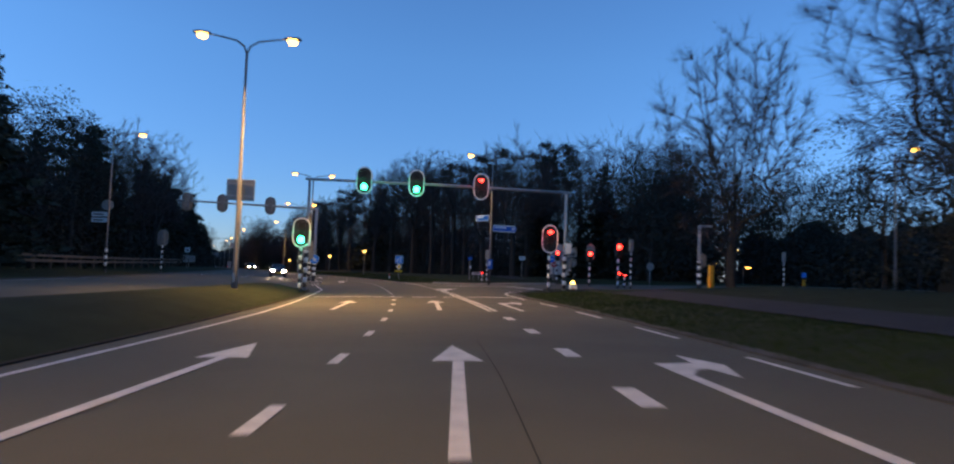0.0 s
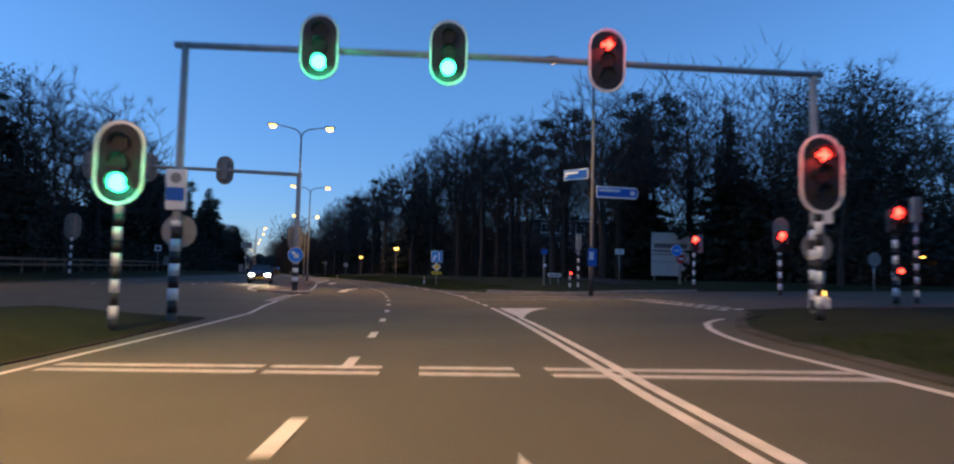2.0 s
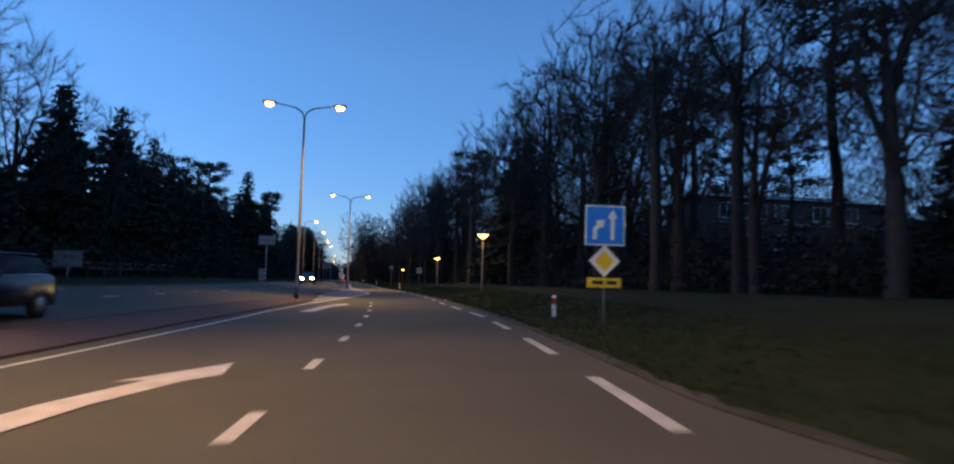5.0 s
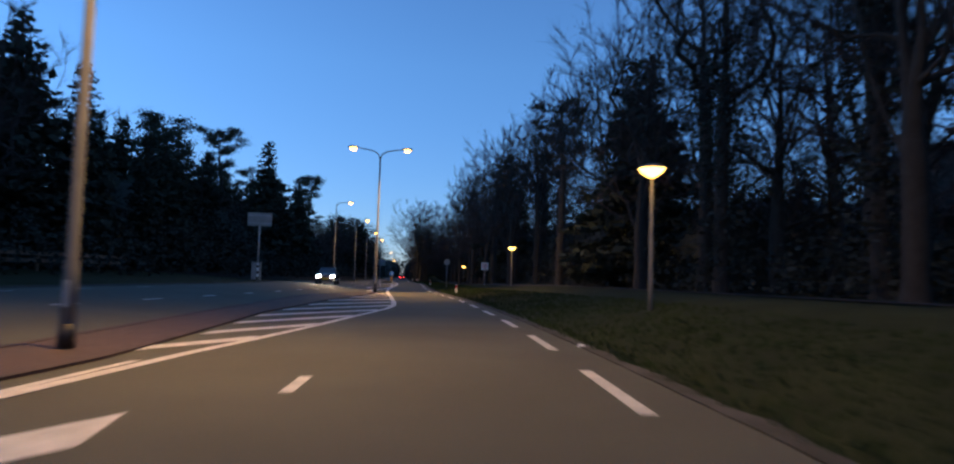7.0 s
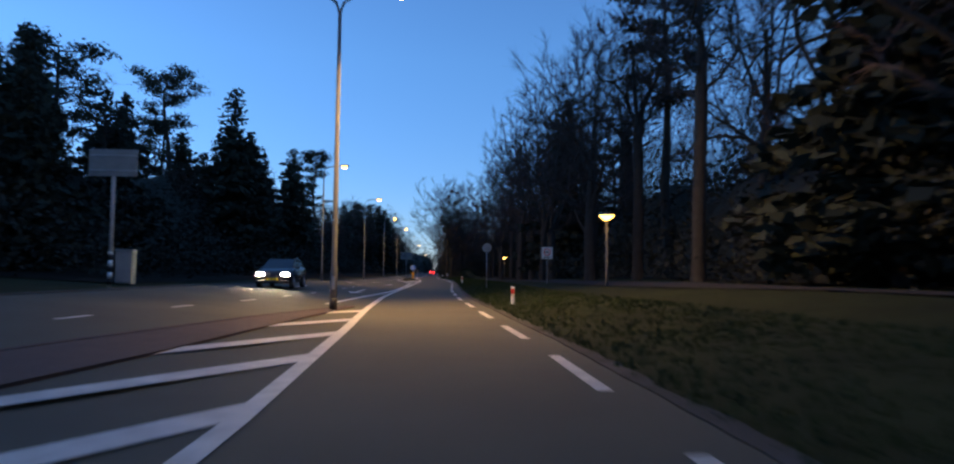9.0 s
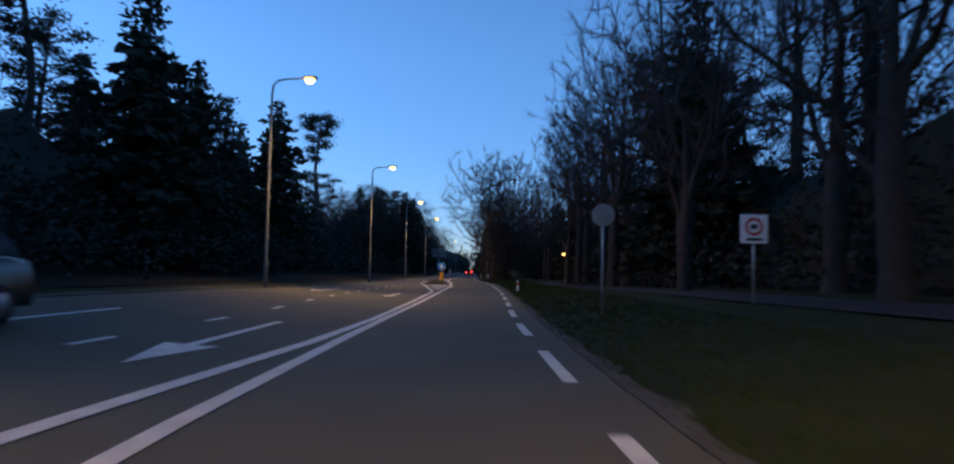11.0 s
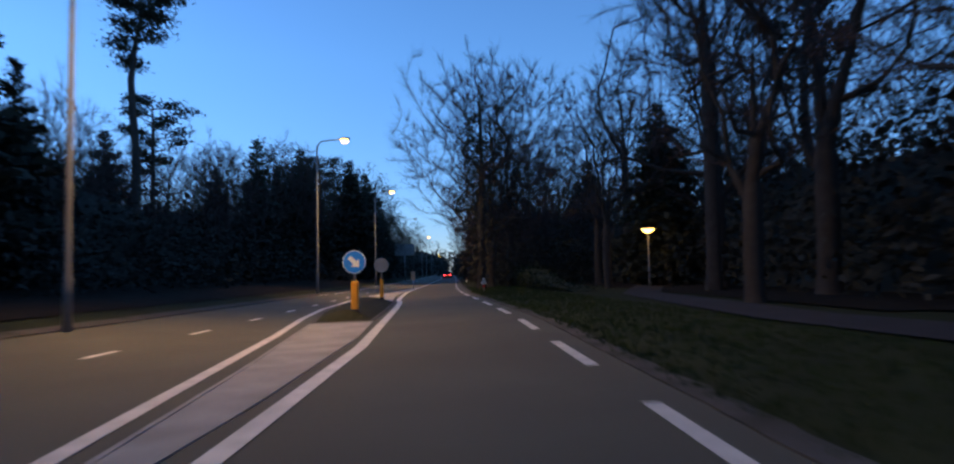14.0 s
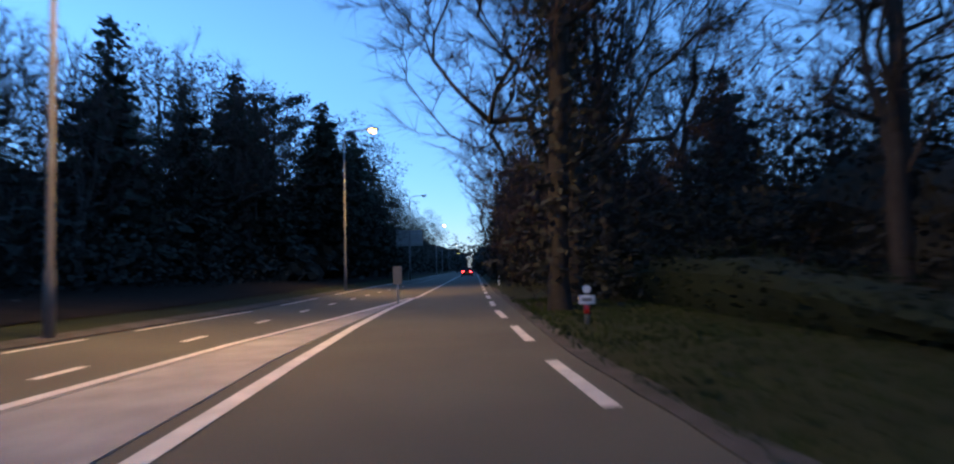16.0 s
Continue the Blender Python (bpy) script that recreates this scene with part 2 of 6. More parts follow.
# ---- ground ----
def paved(s, d):
    if left_edge(s) - 0.1 < d < right_edge(s) + 0.1:
        return True
    return 44.8 < s < 59.6 and 5 < d < 118


def ground_height(s, d):
    z = height(s, d)
    if paved(s, d):
        return z - 0.12
    if d < left_edge(s) or d > right_edge(s):
        z += 0.03 * noise.noise(Vector((s * 0.4, d * 0.5, 1.0))) + 0.02
    return z


def lay_ground():
    ss = [-80, -60, -40] + list(np.arange(-25, 262, 1.0)) + list(np.arange(265, 420, 5)) + list(range(430, 691, 20))
    ds = [-130, -100, -80, -60, -45, -36, -30, -27] + list(np.arange(-25, -17.5, 0.5)) + list(np.arange(-17.5, -11, 1.0)) \
        + list(np.arange(-11, 14, 0.5)) + [15, 16, 18, 20, 23, 27, 32, 40, 50, 65, 80, 100, 130]
    m = Mesh()
    n = len(ds)
    v = []
    for s in ss:
        for d in ds:
            x, y = plan(s, d)
            v.append((x, y, ground_height(s, d)))
    f = [(i * n + j, i * n + j + 1, (i + 1) * n + j + 1, (i + 1) * n + j) for i in range(len(ss) - 1) for j in range(n - 1)]
    m.add(v, f)
    rim = [j for j in range(n)] + [i * n + n - 1 for i in range(1, len(ss))] + [(len(ss) - 1) * n + j for j in range(n - 2, -1, -1)] \
        + [i * n for i in range(len(ss) - 2, 0, -1)]
    cx, cy = plan(300, 0)
    k = len(m.v)
    for i in rim:
        x, y, z = m.v[i]
        w = Vector((x - cx, y - cy, 0)).normalized() * 2600
        m.v.append((cx + w.x, cy + w.y, 0))
    q = len(rim)
    for a in range(q):
        b = (a + 1) % q
        m.f.append((rim[a], k + a, k + b, rim[b]))
    return piece("ground", m, GRASS, "dark green verge grass and woodland floor at dusk", "ground", soft=True)


lay_ground()


def lay_strip(m, s0, s1, left, right, step=1.0, across=0.7, up=0.0, skirt=0.0):
    """A surface on the ground between two d functions."""
    n = max(2, int(math.ceil((s1 - s0) / step)) + 1)
    width = max(right(s) - left(s) for s in np.linspace(s0, s1, 9))
    k = max(2, int(math.ceil(width / across)) + 1)
    v, f = [], []
    for i in range(n):
        s = s0 + (s1 - s0) * i / (n - 1)
        a, b = left(s), right(s)
        for j in range(k):
            d = a + (b - a) * j / (k - 1)
            v.append(spot(s, d, up))
    for i in range(n - 1):
        for j in range(k - 1):
            f.append((i * k + j, i * k + j + 1, (i + 1) * k + j + 1, (i + 1) * k + j))
    if skirt:
        base = len(v)
        v += [p - Vector((0, 0, skirt)) for p in v]
        for i in range(n - 1):
            for j in (0, k - 1):
                a, b = i * k + j, (i + 1) * k + j
                f.append((a, b, b + base, a + base) if j == 0 else (a, a + base, b + base, b))
        for i in (0, n - 1):
            for j in range(k - 1):
                a, b = i * k + j, i * k + j + 1
                f.append((a, a + base, b + base, b) if i == 0 else (a, b, b + base, a + base))
    return m.add(v, f)


road_mesh = lay_strip(Mesh(), -78, 258, left_edge, right_edge, 1.0, 0.6, 0, 0.2)
lay_strip(road_mesh, 258, 690, left_edge, right_edge, 6.0, 0.8, 0, 0.2)
road = piece("road", road_mesh, ASPHALT, "worn dark grey asphalt dual carriageway with white markings", "road")
NEAR_SIDE = ([5, 9, 12, 120], [42, 43, 44.5, 44.5])
FAR_SIDE = ([5, 7.2, 9, 12, 120], [63, 60, 59, 60, 60])


def side_road():
    m = Mesh()
    ds = list(np.arange(5.0, 40, 1.0)) + [45, 55, 70, 90, 119]
    rows = []
    for d in ds:
        a, b = lin(d, *NEAR_SIDE), lin(d, *FAR_SIDE)
        rows.append([spot(a + (b - a) * j / 10, d, 0.004) for j in range(11)])
    v = [p for r in rows for p in r]
    f = [(i * 11 + j, i * 11 + 11 + j, i * 11 + 12 + j, i * 11 + 1 + j) for i in range(len(rows) - 1) for j in range(10)]
    return piece("side_road", m.add(v, f), ASPHALT, "asphalt side road joining at the signals", "road")


side_road()


# ---- markings ----
def mark(name, outline, parent=road):
    """A flat painted shape from an outline in (s, d)."""
    return part(name, Mesh().add([spot(s, d, 0.012) for s, d in outline], [tuple(range(len(outline)))]), PAINT, parent)


def line(name, s0, s1, where, width, step=1.5, parent=road):
    return part(name, lay_strip(Mesh(), s0, s1, lambda s: where(s) - width / 2, lambda s: where(s) + width / 2, step, 9, 0.012), PAINT, parent)


def table(xs, ys):
    return lambda s: lin(s, xs, ys)


lane_line = table([-40, 0, 6, 18, 31, 44, 57, 67, 76, 100], [-1.75, -1.6, -1.48, -1.13, -0.9, -0.78, -0.62, -0.52, -0.75, -0.85])
turn_line = table([-40, 0, 8, 20], [2.0, 2.05, 2.15, 2.3])
edge_line = table([-40, 0, 10, 30], [4.9, 4.9, 4.95, 4.95])
left_line = table([-70, 0, 8, 21, 36, 47, 52, 58], [-5.0, -5.0, -5.03, -4.95, -5.1, -4.95, -5.35, -5.5])
lane_right = table([49, 68, 74, 88, 94, 98, 101, 107, 112, 128, 141, 149, 155, 160, 165, 171, 181, 187, 192, 203, 208, 213.4, 218.7, 224, 235, 250, 700],
                   [2.72, 2.8, 2.85, 2.95, 2.76, 2.66, 2.74, 2.84, 2.88, 2.9, 2.5, 2.24, 2.19, 2.15, 2.2, 2.36, 2.5, 2.52, 2.5, 2.35, 2.15, 1.85, 1.55, 1.22, 0.85, 0.75, 0.7])
double_right = table([99, 103, 105, 107.4, 110, 113, 116, 118.5, 121, 124, 133, 140, 150, 157, 162, 170, 178, 184, 191, 198, 205, 210, 216, 219, 221, 225, 231, 237, 246, 300, 700],
                     [-3.55, -3.08, -2.73, -2.35, -1.95, -1.53, -1.03, -0.66, -0.52, -0.52, -0.74, -1.02, -1.27, -1.25, -1.2, -1.08, -1.02, -1.0, -0.93, -0.9, -1.2, -1.4, -1.7, -2.03, -2.13, -2.32, -2.54, -2.62, -2.55, -2.4, -2.4])
double_left = table([140, 144, 150, 156, 162, 172, 184, 187, 192.7, 201, 207, 213, 222, 228, 234, 242, 246, 300, 700],
                    [-2.7, -2.45, -2.1, -1.66, -1.45, -1.42, -1.46, -1.7, -2.32, -3.18, -3.95, -4.5, -4.64, -4.36, -3.7, -3.0, -2.75, -2.7, -2.7])

for k in range(-9, 24):
    s = 5.4 + 4.09 * k
    line("lane_dash", s, s + 1.15, lane_line, 0.15)
for k in range(-7, 4):
    s = 6.52 + 3.84 * k
    line("turn_lane_dash", s, s + 1.1, turn_line, 0.25)
for k in range(-7, 4):
    s = 7.7 + 5.55 * k
    line("edge_dash", s, s + 2.65, edge_line, 0.12)
for k in range(0, 111):
    s = lin(k, [-1, 0, 6, 8, 16, 20, 24, 28, 110], [68.4, 73.9, 106.8, 117.3, 160.4, 181.4, 202.9, 224, 658])
    line("edge_dash", s - 2.95, s, lane_right, 0.17)
for k in range(4):
    s = 48.8 + 2.1 * k
    line("crossing_dash", s, s + 1.2, table([48, 60], [2.7, 2.9]), 0.12)
line("left_edge_line", -70, 56, left_line, 0.13)
line("left_edge_line", 63.4, 102, table([63.4, 68, 73, 80, 91, 102], [-5.34, -5.2, -4.97, -4.82, -4.45, -3.45]), 0.14)
line("solid_line", 21.9, 47.6, table([20, 32, 36, 42.6, 47.6], [2.16, 2.2, 2.3, 2.52, 2.67]), 0.13)
line("solid_line", 21.9, 42.8, table([20, 32, 36, 42.6], [2.36, 2.4, 2.53, 2.74]), 0.13)
mark("gore_patch", [(42.4, 2.72), (43.4, 2.98), (44.9, 3.4), (46.0, 3.85), (46.9, 4.38), (47.1, 3.6), (47.3, 2.86)])
corner = [(29.9, 4.95), (32, 5.0), (34.4, 5.08), (35.4, 5.18), (36.7, 5.4), (37.5, 5.58), (38.6, 5.89), (39.8, 6.39), (40.5, 6.85), (41.1, 7.4)]
for i in range(len(corner) - 1):
    (a, b), (c, d) = corner[i], corner[i + 1]
    w = Vector((c - a, d - b)).normalized()
    mark("corner_line", [(a - w.y * 0.07, b + w.x * 0.07), (a + w.y * 0.07, b - w.x * 0.07), (c + w.y * 0.07, d - w.x * 0.07), (c - w.y * 0.07, d + w.x * 0.07)])
corner = [(68.1, 2.8), (66.4, 3.1), (65.2, 3.55), (63.6, 4.45), (62.2, 5.4), (60.5, 7.2)]
for i in range(len(corner) - 1):
    (a, b), (c, d) = corner[i], corner[i + 1]
    w = Vector((c - a, d - b)).normalized()
    mark("corner_line", [(a - w.y * 0.08, b + w.x * 0.08), (a + w.y * 0.08, b - w.x * 0.08), (c + w.y * 0.08, d - w.x * 0.08), (c - w.y * 0.08, d + w.x * 0.08)])
mouth = [(54.5, 3.0), (53.7, 3.8), (53.3, 4.75), (52.9, 5.7), (52.5, 6.6), (52.1, 7.8), (51.7, 9.1)]
for (a, b), (c, d) in zip(mouth[:-1], mouth[1:]):
    mark("mouth_line", [(a - 0.05, b), (a + 0.06, b + 0.02), (c + 0.06, d + 0.02), (c - 0.05, d)])
# a tarred joint in the asphalt
part("tarred_joint", lay_strip(Mesh(), 3.0, 12.7, lambda s: lin(s, [3, 8.6, 12.7], [0.67, 0.83, 0.865]), lambda s: lin(s, [3, 8.6, 12.7], [0.686, 0.846, 0.877]), 0.8, 2, 0.008), TAR, road, "black tarred joint")
# stop line in four lengths, double
for d0, d1 in ((-4.85, -1.95), (-1.85, -0.42), (0.05, 1.2), (1.57, 4.95)):
    for s in (33.35, 33.85):
        slope = -0.24
        mark("stop_line", [(s + slope * d0, d0), (s + slope * d1, d1), (s + 0.2 + slope * d1, d1), (s + 0.2 + slope * d0, d0)])
# give-way blocks across the side roads
for k in range(9):
    s = 56.9 + 0.93 * k
    mark("yield_block", [(s, 2.84), (s - 0.2, 3.12), (s + 0.18, 3.16), (s + 0.42, 2.88)])
for k in range(7):
    s = 55.8 + 1.22 * k
    mark("yield_block", [(s - 0.1, -5.95), (s + 0.15, -5.35), (s + 0.6, -5.35), (s + 0.35, -5.95)])
nose = [(64.4, -5.72), (65.2, -6.6), (66.4, -7.6), (68.3, -8.45), (71, -8.68), (75, -8.7), (80, -8.3)]
for (a, b), (c, d) in zip(nose[:-1], nose[1:]):
    w = Vector((c - a, d - b)).normalized() * 0.09
    mark("nose_line", [(a - w.y, b + w.x), (a + w.y, b - w.x), (c + w.y, d - w.x), (c - w.y, d + w.x)])


for k in range(10):
    s = 44.2 + 0.78 * k
    for d in (8.95, 9.45):
        mark("yield_block", [(s, d), (s + 0.1, d + 0.32), (s + 0.46, d + 0.3), (s + 0.4, d - 0.02)])


def arrow(s, d, length=7.2, skew=0.0, parent=road):
    """A straight arrow whose tip is at s; skew moves its tail sideways."""
    tail = s - length
    mark("lane_arrow", [(s, d), (s - 2.1, d + 0.38), (s - 2.05, d + 0.09), (tail, d + 0.08 + skew), (tail, d - 0.08 + skew), (s - 2.05, d - 0.07), (s - 2.1, d - 0.38)], parent)


def bent_arrow(s, d):
    """A right-turn arrow: shaft, bend and head to the right."""
    mark("lane_arrow", [(s - 5.1, d - 0.08), (s + 0.05, d - 0.08), (s + 0.08, d + 0.3), (s + 0.1, d + 0.5), (s + 1.0, d + 0.6), (s - 0.1, d + 0.92), (s - 1.25, d + 0.62), (s - 0.45, d + 0.5),
                        (s - 0.6, d + 0.3), (s - 1.05, d + 0.08), (s - 5.1, d + 0.08)])


for s in (11.9, 29.8):
    arrow(s, 0.36 + (s - 11.9) * 0.022, skew=-0.18)
    arrow(s + 0.3, -3.05 + (s - 11.9) * 0.013, skew=-0.18)
    bent_arrow(s - (2.3 if s < 20 else 2.75), 3.27)
for s, d in ((75.7, -1.9), (98.4, -2.0)):
    mark("lane_arrow", [(s, d), (s - 1.7, d - 0.9), (s - 1.6, d - 0.55), (s - 3.2, d - 0.95), (s - 7.7, d - 1.3), (s - 7.7, d - 0.8), (s - 3.2, d - 0.45), (s - 1.7, d - 0.1), (s - 1.2, d + 0.2)])
# hatched taper
line("solid_line", 99, 246, double_right, 0.22, 1.0)
line("solid_line", 142, 246, double_left, 0.2, 1.0)
line("solid_line", 246, 690, table([246, 690], [-2.42, -2.4]), 0.15, 4)
median_right = table([62, 66, 84, 95, 102, 113, 123, 128, 135, 142], [-5.7, -5.55, -5.3, -4.6, -3.95, -4.25, -3.55, -2.85, -2.15, -1.5])
median_left = table([62, 66, 84, 95, 102, 113, 123, 128, 135, 142], [-6.3, -7.7, -7.4, -6.4, -5.5, -5.5, -5.2, -4.5, -3.2, -1.7])
for k in range(10):
    s = 105.2 + 3.75 * k
    b = double_right(s) - 0.05
    reach = 5.2
    a = median_right(s - reach) + 0.08
    if b - a > 0.35:
        reach = 1.6 * (b - a)
        mark("hatch_bar", [(s, b), (s - reach, a), (s - reach + 0.8, a), (s + 0.92, b)])
# oncoming carriageway
far_line = table([62, 75, 100, 142, 152, 161, 188, 203, 240, 690], [-12.0, -12.0, -9.6, -4.8, -4.3, -4.15, -5.5, -5.3, -5.4, -5.5])
for k in range(60):
    s = 65.5 + 4.4 * k
    line("lane_dash", s, s + 1.1, far_line, 0.14)
for k in range(14):
    s = 64 + 4.4 * k
    line("lane_dash", s, s + 1.1, table([62, 75, 100, 125], [-15.8, -15.8, -12.8, -10.6]), 0.14)
line("edge_line", -70, 44, table([-70, 44], [-18.1, -18.4]), 0.12, 3)
for s0, s1 in ((226.0, 228.1), (229.9, 236.6), (240, 246), (250, 690)):
    line("edge_line", s0, s1, lambda s: left_edge(s) + 0.3, 0.1, 3)


def facing_arrow(s, d, length):
    mark("lane_arrow", [(s, d), (s + 2.0, d - 0.4), (s + 1.95, d - 0.08), (s + length, d - 0.08), (s + length, d + 0.08), (s + 1.95, d + 0.08), (s + 2.0, d + 0.4)])


for s in (152.5, 175.5):
    facing_arrow(s, -3.05, 6.5)
    facing_arrow(s, -6.5, 6.5)


# a worn sandy shoulder where the asphalt ends
def ragged(s, k):
    return 0.1 * noise.noise(Vector((s * 0.7, k, 2.0))) + 0.06 * noise.noise(Vector((s * 2.3, k, 5.0)))


shoulder = lay_strip(Mesh(), 70, 258, lambda s: right_edge(s) - 0.06 + 0.4 * ragged(s, 1.0), lambda s: right_edge(s) + lin(s, [70, 150, 175, 260], [0.16, 0.18, 0.24, 0.26]) + 1.6 * ragged(s, 4.0), 0.4, 0.2, 0.02, 0.12)
lay_strip(shoulder, -60, 42, lambda s: right_edge(s) - 0.06 + 0.4 * ragged(s, 1.0), lambda s: right_edge(s) + 0.22 + 1.5 * ragged(s, 4.0), 0.5, 0.2, 0.035, 0.12)
lay_strip(shoulder, -60, 258, lambda s: left_edge(s) - 0.55 + ragged(s, 7.0), lambda s: left_edge(s) + 0.06, 0.8, 0.3, 0.03, 0.12)
piece("shoulder", shoulder, SAND, "worn sandy shoulder between asphalt and grass", "road shoulder")

# sheets of leaf litter, coloured darker to stand for shade under the trees
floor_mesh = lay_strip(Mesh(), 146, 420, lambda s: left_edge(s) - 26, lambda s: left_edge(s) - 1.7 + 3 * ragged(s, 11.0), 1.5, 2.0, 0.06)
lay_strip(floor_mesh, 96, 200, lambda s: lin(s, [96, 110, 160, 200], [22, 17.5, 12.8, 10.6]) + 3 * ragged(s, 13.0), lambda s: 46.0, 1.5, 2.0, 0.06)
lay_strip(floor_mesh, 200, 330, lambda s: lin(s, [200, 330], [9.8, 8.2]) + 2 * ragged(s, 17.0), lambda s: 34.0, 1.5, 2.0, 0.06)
piece("woodland_floor", floor_mesh, SHADELITTER, "leaf litter under the trees, darkened to stand for their shade", "ground")

# ---- islands, kerbs, paths ----
def island(name, s0, s1, left, right, mat, label, rise=0.12, kerb=0.14, step=1.0, category="traffic island", kerb_mat=None, mound=0.0, ramp=4.0):
    base = thing(name, Matrix(), label, category, "", "structure")
    m = Mesh()
    n = max(3, int((s1 - s0) / step))
    k = 7
    v, f = [], []
    for i in range(n + 1):
        s = s0 + (s1 - s0) * i / n
        a, b = left(s) + kerb, right(s) - kerb
        for j in range(k):
            u = j / (k - 1)
            hump = mound * math.sin(math.pi * u) * min(1, (s1 - s) / ramp, (s - s0) / ramp)
            v.append(spot(s, a + (b - a) * u, rise - 0.01 + hump))
    for i in range(n):
        for j in range(k - 1):
            f.append((i * k + j, i * k + j + 1, (i + 1) * k + j + 1, (i + 1) * k + j))
    part("bed", m.add(v, f), mat, base)
    # kerb stones, one metre each
    for side, fn in ((1, left), (-1, right)):
        s = s0
        while s < s1 - 0.05:
            e = min(s + 1.0, s1) - 0.012
            o = [fn(s), fn(s) + side * kerb, fn(e) + side * kerb, fn(e)]
            ps = [(s, o[0]), (s, o[1]), (e, o[2]), (e, o[3])]
            top = [spot(a, b, rise) for a, b in ps]
            low = [spot(a, b, -0.05) for a, b in ps]
            st = Mesh().loft([low, top] if side > 0 else [low[::-1], top[::-1]])
            part("kerb_stone", st, kerb_mat or KERB, base)
            s += 1.0
    for s, w in ((s0, -1), (s1, 1)):
        if right(s) - left(s) > 0.3:
            ps = [(s, left(s)), (s + w * 0.14, left(s) + 0.1), (s + w * 0.14, right(s) - 0.1), (s, right(s))]
            ps = ps if w < 0 else ps[::-1]
            part("kerb_end", Mesh().loft([[spot(a, b, -0.05) for a, b in ps], [spot(a, b, rise) for a, b in ps]]), kerb_mat or KERB, base)
    return base


island("grass_median", -60, 44.5, table([-60, 30, 40, 44.5], [-10.8, -10.8, -10.0, -7.2]), table([-60, 0, 21, 36, 44.5], [-5.35, -5.4, -5.6, -5.5, -5.6]), GRASS,
       "mown grass median with a low kerb between the carriageways", 0.03, 0.1, 2.0, "grass median", mound=0.4, kerb_mat=EARTH)
island("brick_median", 66.2, 141.5, median_left, median_right, BRICK, "narrow brown brick-paved median with sunken kerbs", 0.045, 0.12, 1.0, "median", kerb_mat=BRICK)
flare_left = table([187.3, 190.5, 196, 206], [-1.47, -1.78, -2.27, -3.36])
flare_right = table([187.3, 190.2, 193, 200, 206], [-1.42, -1.32, -1.22, -1.22, -1.58])
island("concrete_island", 187.3, 204.6, flare_left, flare_right, CONCRETE, "pale worn concrete island nose between white lines", 0.016, 0.06, 1.0, kerb_mat=CONCRETE)
island("planted_island", 204.8, 217, table([204.8, 210, 217], [-3.2, -3.95, -4.35]), table([204.8, 210, 217], [-1.5, -1.66, -2.0]), BED,
       "dark sparse grass bed in the island with sign bollards", 0.03, 0.1, 0.5, mound=0.3, kerb_mat=BEDEDGE, ramp=0.5)
island("concrete_island", 217, 245, table([217, 222, 228, 234, 242, 245], [-4.35, -4.48, -4.2, -3.55, -2.9, -2.82]), table([217, 220, 222.5, 225, 230, 245], [-2.15, -2.4, -2.55, -2.73, -2.84, -2.78]), CONCRETE,
       "pale worn concrete island tail between white lines", 0.016, 0.06, 1.0, kerb_mat=CONCRETE)


def splitter():
    base = thing("splitter_island", Matrix(), "kerbed brick splitter island in the mouth of the side road", "traffic island", "", "structure")
    near = [(55.2, 5.0), (54.4, 6.4), (53.6, 7.8), (52.7, 9.6)]
    far = [(55.55, 5.0), (55.3, 6.4), (54.8, 7.8), (54.0, 9.6)]
    m = Mesh()
    v, f = [], []
    for (a, d), (b, _) in zip(near, far):
        v += [spot(a, d, 0.05), spot(b, d, 0.05)]
    for i in range(len(near) - 1):
        f.append((2 * i, 2 * i + 2, 2 * i + 3, 2 * i + 1))
    part("bed", m.add(v, f), BRICK, base)
    for run, w in ((near, 1), (far, -1)):
        for (a, d), (b, e) in zip(run[:-1], run[1:]):
            n = max(1, int((Vector((b - a, e - d))).length))
            for k in range(n):
                p, q = k / n, (k + 0.98) / n
                s0, d0, s1, d1 = a + (b - a) * p, d + (e - d) * p, a + (b - a) * q, d + (e - d) * q
                o = [(s0 - 0.08 * w, d0), (s0 + 0.1 * w, d0), (s1 + 0.1 * w, d1), (s1 - 0.08 * w, d1)]
                o = o[::-1] if w > 0 else o
                part("kerb_stone", Mesh().loft([[spot(x, y, -0.05) for x, y in o], [spot(x, y, 0.06) for x, y in o]]), CONCRETE, base)


splitter()
path_mesh = lay_strip(Mesh(), 66, 160, lambda s: lin(s, [66, 90, 160], [14, 12.5, 8.6]), lambda s: lin(s, [66, 90, 160], [16, 14.5, 10.6]), 1.5, 0.8, 0.06)
lay_strip(path_mesh, 160, 240, lambda s: lin(s, [160, 200, 214, 240], [8.6, 6.9, 7.6, 16.0]), lambda s: lin(s, [160, 200, 214, 240], [10.6, 8.7, 9.2, 18.0]), 1.5, 0.8, 0.06)
piece("footpath", path_mesh, PATHWAY, "grey asphalt footpath along the edge of the wood", "footpath")
path_mesh = lay_strip(Mesh(), -40, 30, lambda s: 9.0, lambda s: 11.2, 1.5, 0.8, 0.06)
piece("cycle_path", path_mesh, PATHWAY, "reddish grey asphalt cycle path beyond the verge", "footpath")
